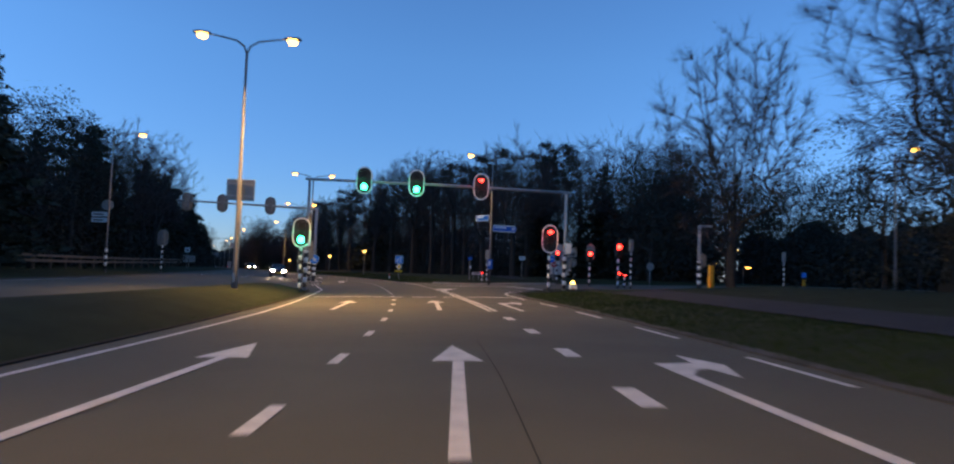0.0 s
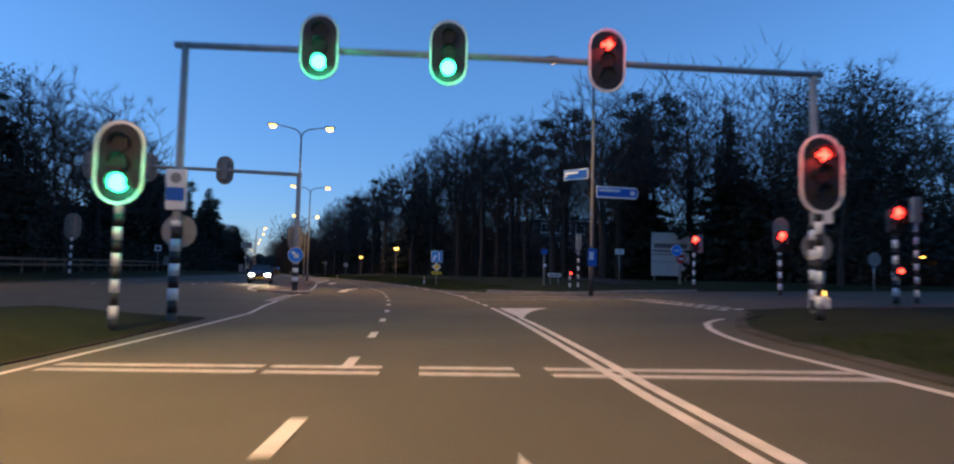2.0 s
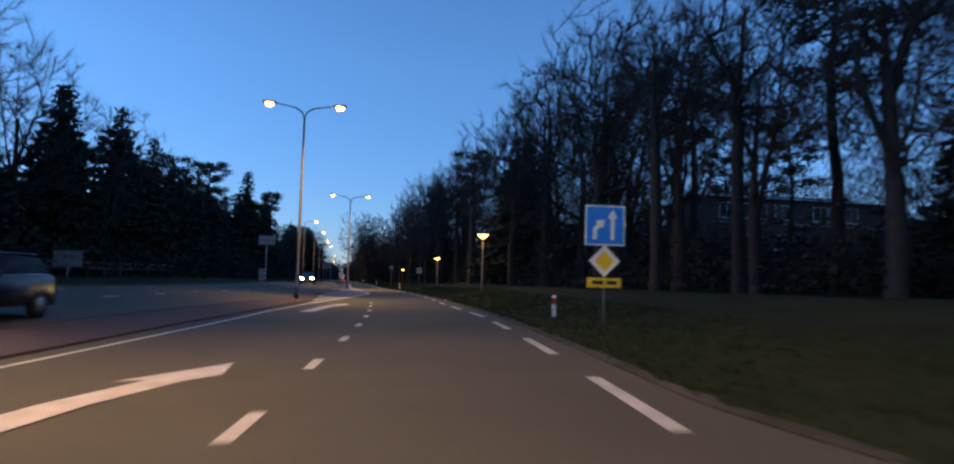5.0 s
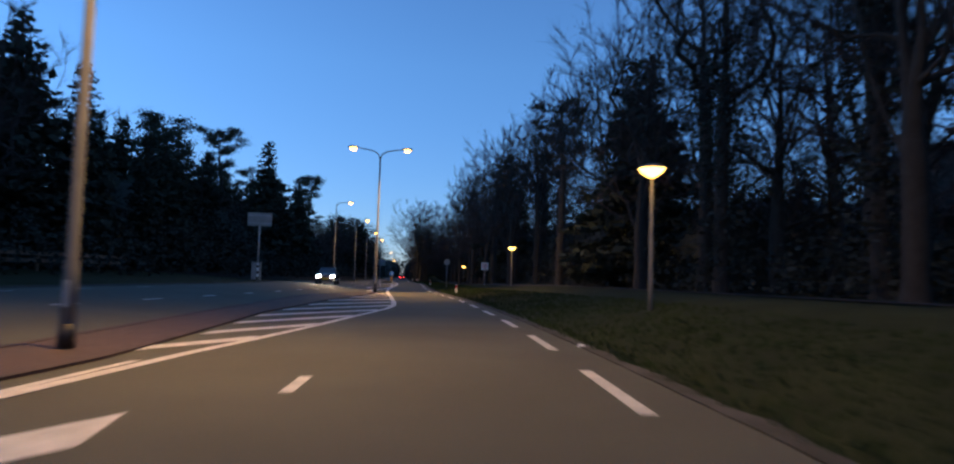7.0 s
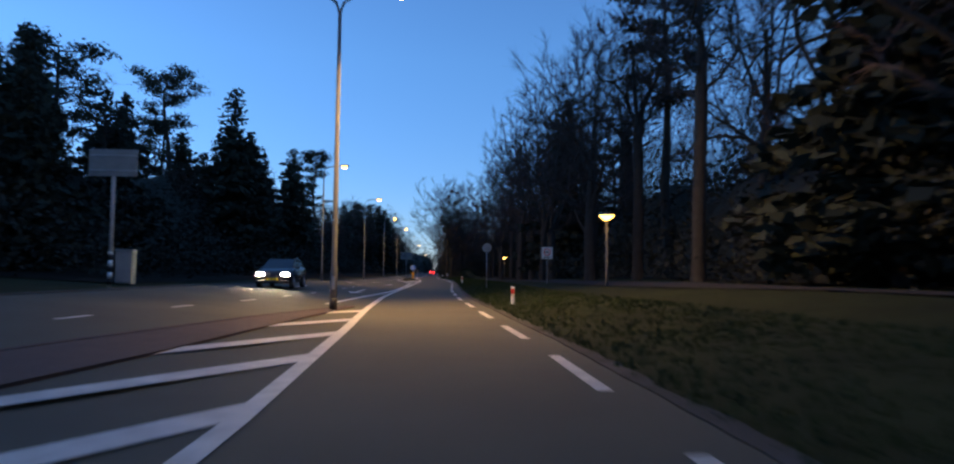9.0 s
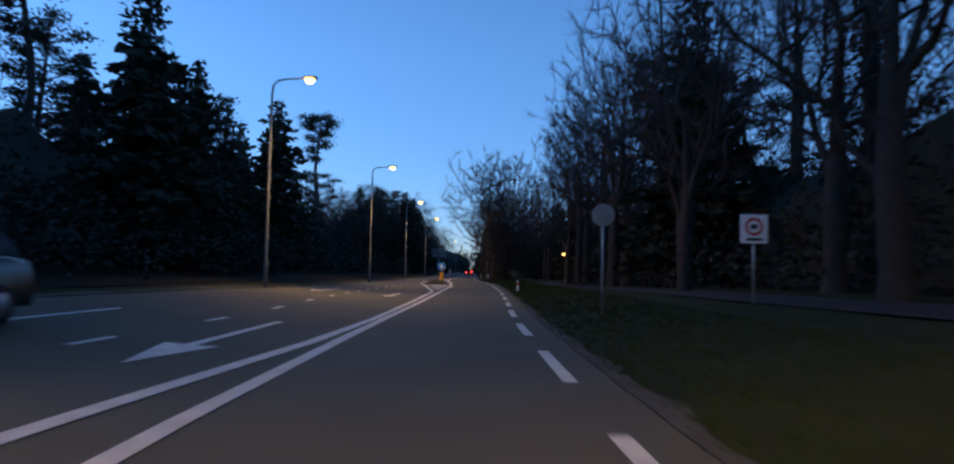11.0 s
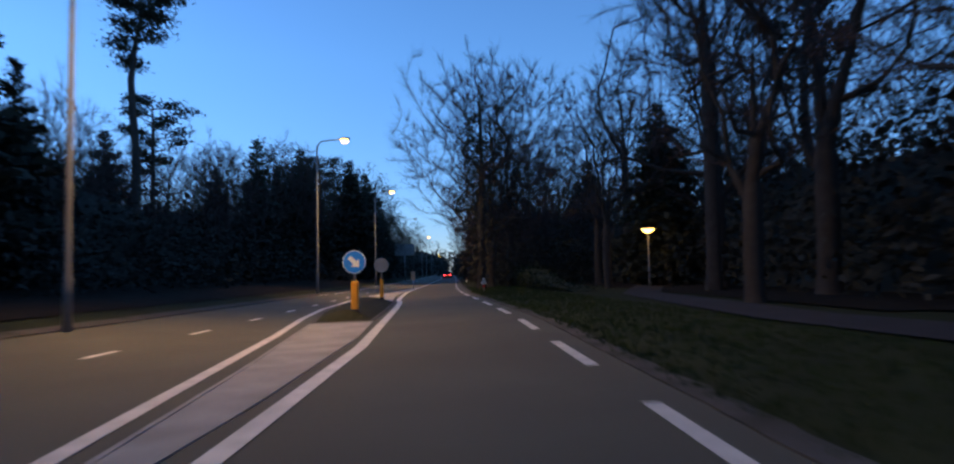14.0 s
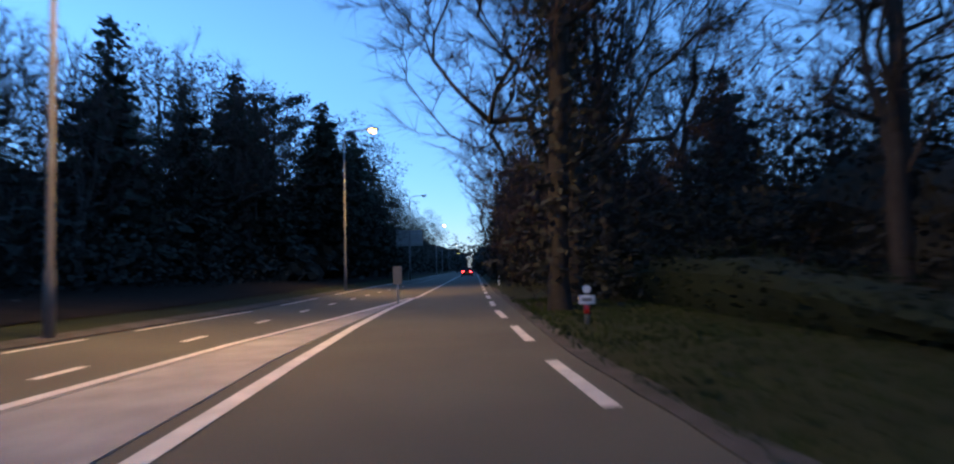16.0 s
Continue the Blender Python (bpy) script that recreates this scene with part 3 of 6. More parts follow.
# the kerb on the far corner of the side road
run = [(65.0, 5.6), (63.6, 6.0), (61.9, 6.6), (60.5, 7.2), (59.3, 8.2), (58.7, 9.4), (58.9, 11.5), (59.6, 16)]
corner_kerb = thing("corner_kerb", Matrix(), "pale concrete kerb round the corner of the side road", "kerb", "", "structure")
for (a, d), (b, e) in zip(run[:-1], run[1:]):
    n = max(1, round(Vector((b - a, e - d)).length))
    for k in range(n):
        p, q = k / n, (k + 0.985) / n
        s0, d0, s1, d1 = a + (b - a) * p, d + (e - d) * p, a + (b - a) * q, d + (e - d) * q
        w = Vector((b - a, e - d)).normalized() * 0.09
        o = [(s0 - w.y, d0 + w.x), (s0 + w.y, d0 - w.x), (s1 + w.y, d1 - w.x), (s1 - w.y, d1 + w.x)]
        part("kerb_stone", Mesh().loft([[spot(x, y, -0.05) for x, y in o], [spot(x, y, 0.12) for x, y in o]]), CONCRETE, corner_kerb)


# ---- signals ----
def stadium(w, h, n=8):
    r = w / 2
    pts = [(r * math.cos(a), h / 2 - r + r * math.sin(a)) for a in (math.pi * k / n for k in range(n + 1))]
    return pts + [(r * math.cos(a), -h / 2 + r + r * math.sin(a)) for a in (math.pi + math.pi * k / n for k in range(n + 1))]


def signal_head(parent, x, y, z, lit="", seen_back=False, w=0.98, h=1.7, turn=0.0, arrow=False, slim=False):
    """A three-lens head in a rounded backing board; its front looks towards -y."""
    m = pose(x, y, z, 0, 0, turn + (180 if seen_back else 0))
    body = part("signal_head", Mesh().prism(stadium(w, h), 0.0, 0.04), SHIELDBACK if seen_back else BLACK, parent, "rounded signal backing board", m=m)
    if lit:
        data = bpy.data.lights.new("lens_light", "POINT")
        data.energy, data.shadow_soft_size = 18.0 if lit == "red" else 34.0, 0.05
        data.color = (1.0, 0.06, 0.04) if lit == "red" else (0.03, 1.0, 0.5)
        ob = new("lens_light", data)
        ob.parent = body
        ob.matrix_basis = pose(0, -0.3, h * 0.235 * (1 if lit == "red" else -1))
    rim = Mesh()
    o, i = stadium(w, h), stadium(w - 0.13, h - 0.13)
    n = len(o)
    rim.add([(a, -0.012, b) for a, b in o] + [(a, -0.012, b) for a, b in i], [(k, (k + 1) % n, n + (k + 1) % n, n + k) for k in range(n)])
    if not slim:
        part("border", rim, WHITE, body, "white reflective border")
    part("housing", Mesh().box(-0.19, 0.19, 0.04, 0.3, -h * 0.36, h * 0.36, 0.03), BLACK if not seen_back else SHIELDBACK, body)
    for k, colour in ((1, "red"), (0, "amber"), (-1, "green")):
        cz = k * h * 0.235
        mat = LENSOFF
        if colour == lit:
            mat = REDLIT if lit == "red" else GREENLIT
        if arrow and colour == lit:
            part("lens", Mesh().disc(0.165, -0.05, -0.02, (0, cz), 20), LENSOFF, body, "dark lens behind the arrow")
            tip = [(0.17, 0.0), (0.03, 0.14), (-0.03, 0.1), (0.03, 0.045), (-0.16, 0.045), (-0.16, -0.045), (0.03, -0.045), (-0.03, -0.1), (0.03, -0.14)]
            part("lit_arrow", Mesh().prism([(p, q + cz) for p, q in tip], -0.062, -0.051), mat, body, "glowing %s arrow" % lit)
        else:
            part("lens", Mesh().disc(0.185, -0.05, -0.02, (0, cz), 24), mat, body, "glowing %s lens" % lit if colour == lit else "dark unlit lens")
        arc = [(math.cos(a), math.sin(a)) for a in (math.radians(-20 + 220 * q / 10) for q in range(11))]
        v = [(0.195 * c, y0, cz + 0.195 * q) for y0 in (-0.02, -0.17) for c, q in arc]
        part("visor", Mesh().add(v, [(q, q + 1, q + 12, q + 11) for q in range(10)]), BLACK, body)
    return body


def bands(parent, r, z0, z1, size=0.28, x=0.0, y=0.0, first_black=True):
    k, z = 0, z0
    while z < z1 - 0.02:
        e = min(z + size, z1)
        part("band", Mesh().tube([(x, y, z), (x, y, e)], r, 14), BLACK if (k % 2 == 0) == first_black else WHITE, parent, "black band" if (k % 2 == 0) == first_black else "white band", True)
        z, k = e, k + 1


def signal_post(s, d, lit, top, label, back=False, post_top=None, group="signal posts", arrow=False, slim=False):
    t = thing("traffic_light", at(s, d), label, "traffic light", group)
    part("post", Mesh().tube([(0, 0, 0), (0, 0, post_top or top - 0.5)], 0.07, 12), STEEL, t, "", True)
    bands(t, 0.08, 0.05, (post_top or top - 0.9) - 0.1, 0.26)
    if slim:
        signal_head(t, 0, -0.1, top - 0.5, lit, w=0.42, h=1.05, slim=True)
    else:
        signal_head(t, 0, -0.1 if not back else 0.1, top - 0.85, lit, back, arrow=arrow)
    return t


def portal():
    s, d0, d1, z = 42.6, -5.87, 10.4, 6.72
    o = spot(s, d0)
    t = thing("signal_gantry", Matrix.Translation(o) @ pose(0, 0, 0, 0, 0, heading(s) - 2.0), "grey steel portal over the road carrying three signal heads", "traffic light gantry")
    width = d1 - d0
    zr = spot(s, d1).z - o.z
    part("post", Mesh().tube([(0, 0, -0.3), (0, 0, 2.6), (0, 0, z - o.z)], [0.11, 0.1, 0.085], 14), POLE, t, "", True)
    part("post", Mesh().tube([(width, 0, zr - 0.3), (width, 0, z - o.z)], [0.11, 0.085], 14), POLE, t, "", True)
    part("beam", Mesh().tube([(-0.25, 0, z - o.z), (width / 2, 0, z - o.z + 0.06), (width + 0.25, 0, z - o.z)], 0.085, 12), POLE, t, "", True)
    bands(t, 0.12, 0.25, 2.5, 0.3)
    bands(t, 0.13, zr + 0.1, zr + 2.3, 0.26, width)
    for x, lit in ((3.3, "green"), (6.54, "green"), (10.64, "red")):
        signal_head(t, x, -0.14, 6.8 - o.z, lit, arrow=lit == "red")
        part("clamp", Mesh().box(x - 0.08, x + 0.08, -0.12, 0.12, 6.58 - o.z, 6.86 - o.z, 0.02), STEEL, t)
    box = part("sign_box", Mesh().box(-0.24, 0.24, -0.18, -0.06, 2.75, 3.75, 0.03), WHITE, t, "white plate with a blue field", m=pose(0, 0, 0))
    part("field", Mesh().box(-0.21, 0.21, -0.19, -0.175, 2.98, 3.3), BLUEDK, box, "blue field")
    part("emblem", Mesh().disc(0.13, -0.19, -0.175, (0, 3.53), 18), SIGNBACK, box, "grey round emblem")
    part("round_sign", Mesh().disc(0.42, 0.12, 0.15, (0.03, 2.25)), SIGNBACK, t, "bare back of a round sign")
    box = part("sign_box", Mesh().box(width - 0.02, width + 0.42, -0.16, -0.08, 2.9, 3.6, 0.02), WHITE, t, "white plate on the post")
    part("round_sign", Mesh().disc(0.42, 0.12, 0.15, (width + 0.15, 2.3)), SIGNBACK, t, "bare back of a round sign")


portal()
signal_post(39.4, -5.95, "green", 4.25, "green traffic light on a black and white banded post")
signal_post(38.85, 8.4, "red", 3.98, "red arrow traffic light on a black and white banded post", arrow=True)
far_post = dict(group="signals of the side road", slim=True)
far_right = signal_post(61.4, 16.85, "red", 3.1, "small red traffic light on a banded post", **far_post)
signal_post(53.3, 16.6, "red", 2.95, "small red traffic light on a banded island post", **far_post)
low_right = signal_post(45.6, 15.6, "red", 3.25, "red traffic light with a low repeater on a banded post", **far_post)
island_light = [o for o in scene.objects if o.name.startswith("traffic_light")][3]
part("board", Mesh().prism([(x + 0.12, z + 2.85) for x, z in stadium(0.75, 1.4)], 0.1, 0.14), SHIELDBACK, island_light, "pale rounded board behind the head")
part("side_box", Mesh().box(0.22, 0.5, -0.12, 0.12, 2.1, 3.15, 0.03), SIGNBACK, far_right, "grey box beside the head")
box = part("repeater", Mesh().box(-0.14, 0.14, -0.26, -0.06, 0.95, 1.3, 0.03), BLACK, low_right, "low repeater box")
part("lens", Mesh().disc(0.08, -0.275, -0.262, (0, 1.12), 16), REDLIT, box, "glowing red lens")


def push_button(s, d):
    t = thing("push_button_post", at(s, d), "short banded post with a lit button box", "post")
    part("post", Mesh().tube([(0, 0, -0.1), (0, 0, 1.1)], 0.055, 12), STEEL, t, "", True)
    bands(t, 0.062, 0.05, 0.85, 0.2)
    b = part("button_box", Mesh().box(-0.1, 0.1, -0.14, 0.06, 0.86, 1.14, 0.02), BLACK, t)
    part("lamp", Mesh().box(-0.07, 0.07, -0.152, -0.142, 0.96, 1.03), REDLIT, b, "glowing red strip")


push_button(46.7, 16.6)
push_button(61.3, 9.45)


def lit_bollard(s, d):
    t = thing("island_bollard", at(s, d), "low white traffic bollard with a lit top", "bollard")
    part("body", Mesh().box(-0.26, 0.26, -0.16, 0.16, -0.05, 0.36, 0.05), WHITE, t)
    part("lamp", Mesh().box(-0.13, 0.13, -0.12, 0.12, 0.37, 0.56, 0.05), WARMLED, t, "glowing lamp top")
    part("reflector", Mesh().box(-0.06, 0.06, -0.175, -0.162, 0.02, 0.12), REDFILM, t, "red reflector")


lit_bollard(43.5, 11.5)


def no_entry():
    t = thing("road_sign", at(65.4, 18.15), "blue round sign over a red no-entry disc on a grey post", "road sign")
    g = height(65.4, 18.15)
    part("post", Mesh().tube([(0, 0, -0.1), (0, 0, 3.3 - g)], 0.09, 12), POLE, t, "", True)
    b = part("blue_disc", Mesh().disc(0.37, -0.13, -0.1, (-0.3, 3.02 - g), 28), WHITE, t, "blue disc with white rim")
    part("blue_face", Mesh().disc(0.34, -0.138, -0.131, (-0.3, 3.02 - g), 28), BLUE, b, "blue face")
    part("symbol", Mesh().box(-0.48, -0.12, -0.146, -0.139, 2.97 - g, 3.07 - g), WHITE, b)
    b = part("no_entry_disc", Mesh().disc(0.3, -0.13, -0.1, (0.0, 2.5 - g), 28), REDFILM, t, "red disc")
    part("white_bar", Mesh().box(-0.2, 0.2, -0.139, -0.131, 2.45 - g, 2.55 - g), WHITE, b, "white bar")


no_entry()


def distant_lamp(s, d, z):
    g = height(s, d)
    t = thing("street_lamp", at(s, d), "small street lamp down the side road, lit white", "street lamp", "side road lamps")
    part("pole", Mesh().tube([(0, 0, -0.1), (0, 0, z - g)], [0.08, 0.05], 8), LAMPPOLE, t, "", True)
    part("arm", Mesh().tube([(0, 0, z - g - 0.05), (0.5, 0, z - g)], 0.03, 6), LAMPPOLE, t, "", True)
    head = part("head", Mesh().box(0.35, 0.95, -0.12, 0.12, z - g - 0.04, z - g + 0.08, 0.03), LAMPPOLE, t)
    part("glowing_glass", Mesh().box(0.38, 0.92, -0.14, 0.1, z - g - 0.12, z - g - 0.041, 0.02), SODIUM, head, "glowing glass")


distant_lamp(92.7, 65, 6.75)
distant_lamp(67.4, 37.8, 3.3)
distant_lamp(69.7, 44.3, 3.2)


def side_gantry():
    """A post with a short arm and a board back beside the side road."""
    t = thing("signal_gantry", at(38.2, 17.6), "grey banded post with a short arm and board back", "traffic light gantry")
    part("post", Mesh().tube([(0, 0, -0.2), (0, 0, 3.9)], [0.11, 0.09], 12), POLE, t, "", True)
    part("arm", Mesh().box(-0.05, 0.85, -0.06, 0.06, 3.78, 3.92, 0.03), POLE, t, "short grey arm")
    bands(t, 0.118, 0.1, 1.7, 0.22)
    signal_head(t, 0.22, 0.12, 1.75, "", True, 0.42, 0.95)


side_gantry()
t = thing("island_bollard", at(60.9, 44.2), "small blue bollard sign on an amber foot", "bollard")
part("foot", Mesh().box(-0.15, 0.15, -0.1, 0.1, -0.05, 0.9, 0.03), AMBER, t, "amber foot")
part("blue_face", Mesh().box(-0.3, 0.3, -0.08, 0.08, 0.92, 1.45, 0.05), BLUE, t, "blue face")
signal_post(73.7, -20.1, "", 4.2, "banded post with the back of a signal head", True)
signal_post(72.8, -6.1, "", 4.35, "banded post with the back of a signal head", True)
for s, d, h in ((46.1, 16.8, 3.6), (60.8, 9.75, 3.1), (52.0, 34.0, 3.2)):
    t = thing("banded_post", at(s, d), "slim black and white banded post with a grey detector box", "post", "banded posts")
    part("post", Mesh().tube([(0, 0, 0), (0, 0, h)], 0.05, 12), STEEL, t, "", True)
    bands(t, 0.058, 0.05, h - 1.1, 0.22)
    part("detector_box", Mesh().box(-0.14, 0.14, -0.1, 0.1, h - 0.85, h, 0.02), SIGNBACK, t, "grey box")


def back_gantry():
    s, d = 66.94, -5.67
    t = thing("signal_gantry", at(s, d, 0, -3.5), "grey cantilever signal gantry with a blue arrow sign", "traffic light gantry")
    z0 = height(s, d)
    top = 6.9 - z0
    part("post", Mesh().tube([(0, 0, 0), (0, 0, top + 0.1)], [0.16, 0.13], 16), POLE, t, "", True)
    part("arm", Mesh().tube([(0.15, 0, top), (-6, 0, top + 0.1), (-12.6, 0, top + 0.16)], [0.12, 0.1, 0.07], 12), POLE, t, "", True)
    for x in (-4.3, -8.6, -11.7):
        signal_head(t, x, 0.12, 6.95 - z0 + 0.05, "", True)
    bands(t, 0.175, 0.45, 1.9, 0.26)
    part("collar", Mesh().tube([(0, 0, 0.0), (0, 0, 0.5)], 0.17, 16), BLACK, t, "black base sleeve", True)
    part("plinth", Mesh().box(-0.95, 0.85, -0.6, 0.6, 0.0, 0.16, 0.05), CONCRETE, t, "pale concrete plinth")
    keep_right(t, 0, -0.2, 2.1 - z0, 0.45)


def keep_right(parent, x, y, z, r):
    sign = part("arrow_sign", Mesh().disc(r, y, y + 0.03, (x, z), 32), WHITE, parent, "round sign with a white rim")
    part("blue_face", Mesh().disc(r * 0.93, y - 0.008, y - 0.001, (x, z), 32), BLUE, sign, "blue face")
    c = math.sqrt(0.5)
    pts = [(0.0, -0.62), (0.48, -0.08), (0.19, -0.08), (0.19, 0.6), (-0.19, 0.6), (-0.19, -0.08), (-0.48, -0.08)]
    pts = [(x + r * (c * p - c * q) * 1.0, z + r * (c * p + c * q) * 1.0) for p, q in pts]
    part("white_arrow", Mesh().prism(pts, y - 0.016, y - 0.009), WHITE, sign, "white arrow")
    part("back_clamp", Mesh().box(x - 0.06, x + 0.06, y + 0.03, y + 0.1, z - 0.2, z + 0.2, 0.01), STEEL, sign)
    return sign


back_gantry()


# ---- street lamps ----
def lamp_light(parent, x, y, z, power, tint=(1.0, 0.56, 0.18), lean=0.0):
    data = bpy.data.lights.new("lamp_light", "SPOT")
    data.energy, data.color, data.spot_size, data.spot_blend, data.shadow_soft_size = power, tint, radians(154), 0.9, 0.25
    ob = new("lamp_light", data)
    ob.parent = parent
    ob.matrix_basis = pose(x, y, z, 0, lean, 0)
    return ob


def lantern(parent, x0, x1, z, lit=True):
    """A flat street lantern at the end of an arm that points from x0 to x1."""
    w = 1 if x1 > x0 else -1
    rings = []
    for u, r, h in ((0, 0.05, 0.05), (0.1, 0.09, 0.07), (0.35, 0.15, 0.1), (0.6, 0.15, 0.09), (0.72, 0.08, 0.05)):
        x = x1 + w * (u - 0.1)
        rings.append([(x, -r, z), (x, -r * 0.6, z + h), (x, r * 0.6, z + h), (x, r, z), (x, r * 0.6, z - h * 0.35), (x, -r * 0.6, z - h * 0.35)])
    head = part("lantern", Mesh().loft(rings if w > 0 else rings[::-1]), LAMPPOLE, parent, "grey lantern housing", True)
    bowl = []
    for u, r in ((0.14, 0.06), (0.2, 0.16), (0.36, 0.2), (0.52, 0.16), (0.58, 0.06)):
        x = x1 + w * (u - 0.1)
        bowl.append([(x, -r, z - 0.02), (x, r, z - 0.02), (x, r * 0.7, z - 0.02 - r), (x, -r * 0.7, z - 0.02 - r)])
    part("glowing_bowl", Mesh().loft(bowl if w > 0 else bowl[::-1]), SODIUM if lit else WHITE, head, "glowing orange lamp bowl" if lit else "dull white lamp bowl", True)


def double_lamp(s, d, top, power=4600):
    t = thing("street_lamp", at(s, d, 0.05), "tall grey double-armed street lamp, lit orange", "street lamp", "double street lamps")
    h = top - 0.68 - height(s, d)
    part("pole", Mesh().tube([(0, 0, 0), (0, 0, 1.2), (0, 0, 1.3), (0, 0, h)], [0.11, 0.11, 0.085, 0.055], 12), LAMPPOLE, t, "", True)
    part("base_sleeve", Mesh().tube([(0, 0, 0), (0, 0, 0.35)], 0.125, 12), BLACK, t, "", True)
    part("door", Mesh().box(-0.05, 0.05, -0.118, -0.1, 0.6, 1.0, 0.008), STEEL, t)
    for w in (-1, 1):
        pts = [(0, 0, h - 0.1), (0.12 * w, 0, h + 0.25), (0.45 * w, 0, h + 0.47), (1.0 * w, 0, h + 0.58), (1.55 * w, 0, h + 0.66)]
        part("arm", Mesh().tube(pts, [0.05, 0.045, 0.04, 0.035, 0.03], 8), LAMPPOLE, t, "", True)
        lantern(t, 0, 1.6 * w, h + 0.68)
        lamp_light(t, 1.85 * w, 0, h + 0.45, power * (1.0 if w > 0 else 0.06), lean=-28 * w)
    return t


# the lamp at -4.5 is an unseen addition that brightens the first metres of road
for s, d, top, power in ((-4.5, -7.7, 10.95, 15000), (29.3, -7.57, 10.95, 16500), (72.16, -5.95, 10.86, 6500), (102.7, -4.75, 10.44, 6500), (139.04, -1.9, 9.98, 9000)):
    lamp = double_lamp(s, d, top, power)
    if s == 72.16:
        bands(lamp, 0.13, 0.45, 1.9, 0.26)


def single_lamp(s, d, reach=1.75, power=4200, lit=True, top=9.1):
    t = thing("street_lamp", at(s, d), "tall grey single-armed street lamp beside the road" + (", lit orange" if lit else ", unlit"), "street lamp", "single street lamps")
    h = top - (height(s, d) - 0.3)
    part("pole", Mesh().tube([(0, 0, -0.2), (0, 0, 1.2), (0, 0, 1.3), (0, 0, h)], [0.1, 0.1, 0.075, 0.05], 12), LAMPPOLE, t, "", True)
    w = 1 if reach > 0 else -1
    a = abs(reach)
    pts = [(0, 0, h - 0.05), (0.05 * w, 0, h + 0.3), (0.25 * w, 0, h + 0.52), (0.6 * w, 0, h + 0.6), ((a - 0.3) * w, 0, h + 0.66)]
    part("arm", Mesh().tube(pts, [0.05, 0.048, 0.044, 0.04, 0.03], 8), LAMPPOLE, t, "", True)
    lantern(t, 0, (a - 0.3) * w, h + 0.67, lit)
    if lit and power:
        lamp_light(t, a * w, 0, h + 0.45, power * 1.05, lean=-28 * w)
    return t


for s, d, z in ((175.1, -8.45, 9.0), (201.6, -7.95, 9.0), (228.0, -7.75, 8.7), (255.2, -7.4, 8.7)):
    single_lamp(s, d, top=z)
for s, lit in ((295.6, False), (351.4, True), (379.0, False), (434.0, False), (462.0, True), (520.0, True), (594.0, True)):
    single_lamp(s, -7.4, 1.75, 0, lit)
lamp_l = single_lamp(57.6, -21.4, 2.1, 1800, top=10.3)
bands(lamp_l, 0.11, 0.3, 1.9, 0.26)
for z in (4.05, 4.5):
    plate = part("direction_sign", Mesh().box(-1.25, -0.02, -0.13, -0.1, z - 0.17, z + 0.17, 0.02), WHITE, lamp_l, "white direction plate", m=pose(0, 0, 0, 0, 0, -14))
    part("text_bar", Mesh().box(-1.1, -0.3, -0.137, -0.131, z - 0.05, z + 0.05), BLACK, plate)
part("round_sign", Mesh().disc(0.42, 0.1, 0.13, (-0.15, 5.25), 24), SIGNBACK, lamp_l, "bare back of a round sign")
single_lamp(37.0, 29.9, 1.5, 900)
lamp_r = single_lamp(55.0, 8.45, -1.95, 5200, top=10.2)
z0 = height(55.0, 8.45)
part("base_sleeve", Mesh().tube([(0, 0, -0.1), (0, 0, 1.45)], 0.112, 12), BLACK, lamp_r, "black sleeve at the foot", True)
for x0, x1, z, turn, tip in ((-1.5, -0.15, 5.95, -52, -1), (0.15, 2.2, 5.1, 4, 1)):
    zz = z - z0
    m = pose(0, 0, 0, 0, 0, turn)
    o = [(x0, zz + 0.24), (x0, zz - 0.24), (x1, zz - 0.24), (x1, zz + 0.24)]
    if tip > 0:
        o = [(x0, zz + 0.27), (x0, zz - 0.27), (x1 - 0.12, zz - 0.27), (x1, zz - 0.12), (x1, zz + 0.12), (x1 - 0.12, zz + 0.27)]
    sign = part("direction_sign", Mesh().prism(o, -0.14, -0.11), WHITE, lamp_r, "blue direction sign with a white rim", m=m)
    k = 0.045
    part("blue_face", Mesh().box(x0 + k, x1 - k, -0.15, -0.141, zz - 0.24 + k, zz + 0.24 - k), BLUEDK, sign, "blue face")
    part("text_bar", Mesh().box(x0 + 0.12, x0 + 0.12 + (x1 - x0) * 0.5, -0.156, -0.151, zz + 0.03, zz + 0.14), WHITE, sign)
    ax = x1 - 0.25 if tip > 0 else x0 + 0.25
    part("pointer", Mesh().prism([(ax - 0.14, zz - 0.1), (ax, zz - 0.1), (ax + 0.14 * tip, zz + 0.0), (ax, zz + 0.1), (ax - 0.14, zz + 0.1)][::1 if tip > 0 else -1], -0.156, -0.151), WHITE, sign)
part("info_plate", Mesh().box(-0.21, 0.21, -0.16, -0.13, 1.4, 2.2, 0.02), BLUEDK, lamp_r, "blue plate on the pole")
part("info_field", Mesh().box(-0.15, 0.05, -0.168, -0.161, 1.7, 2.05), WHITE, lamp_r)


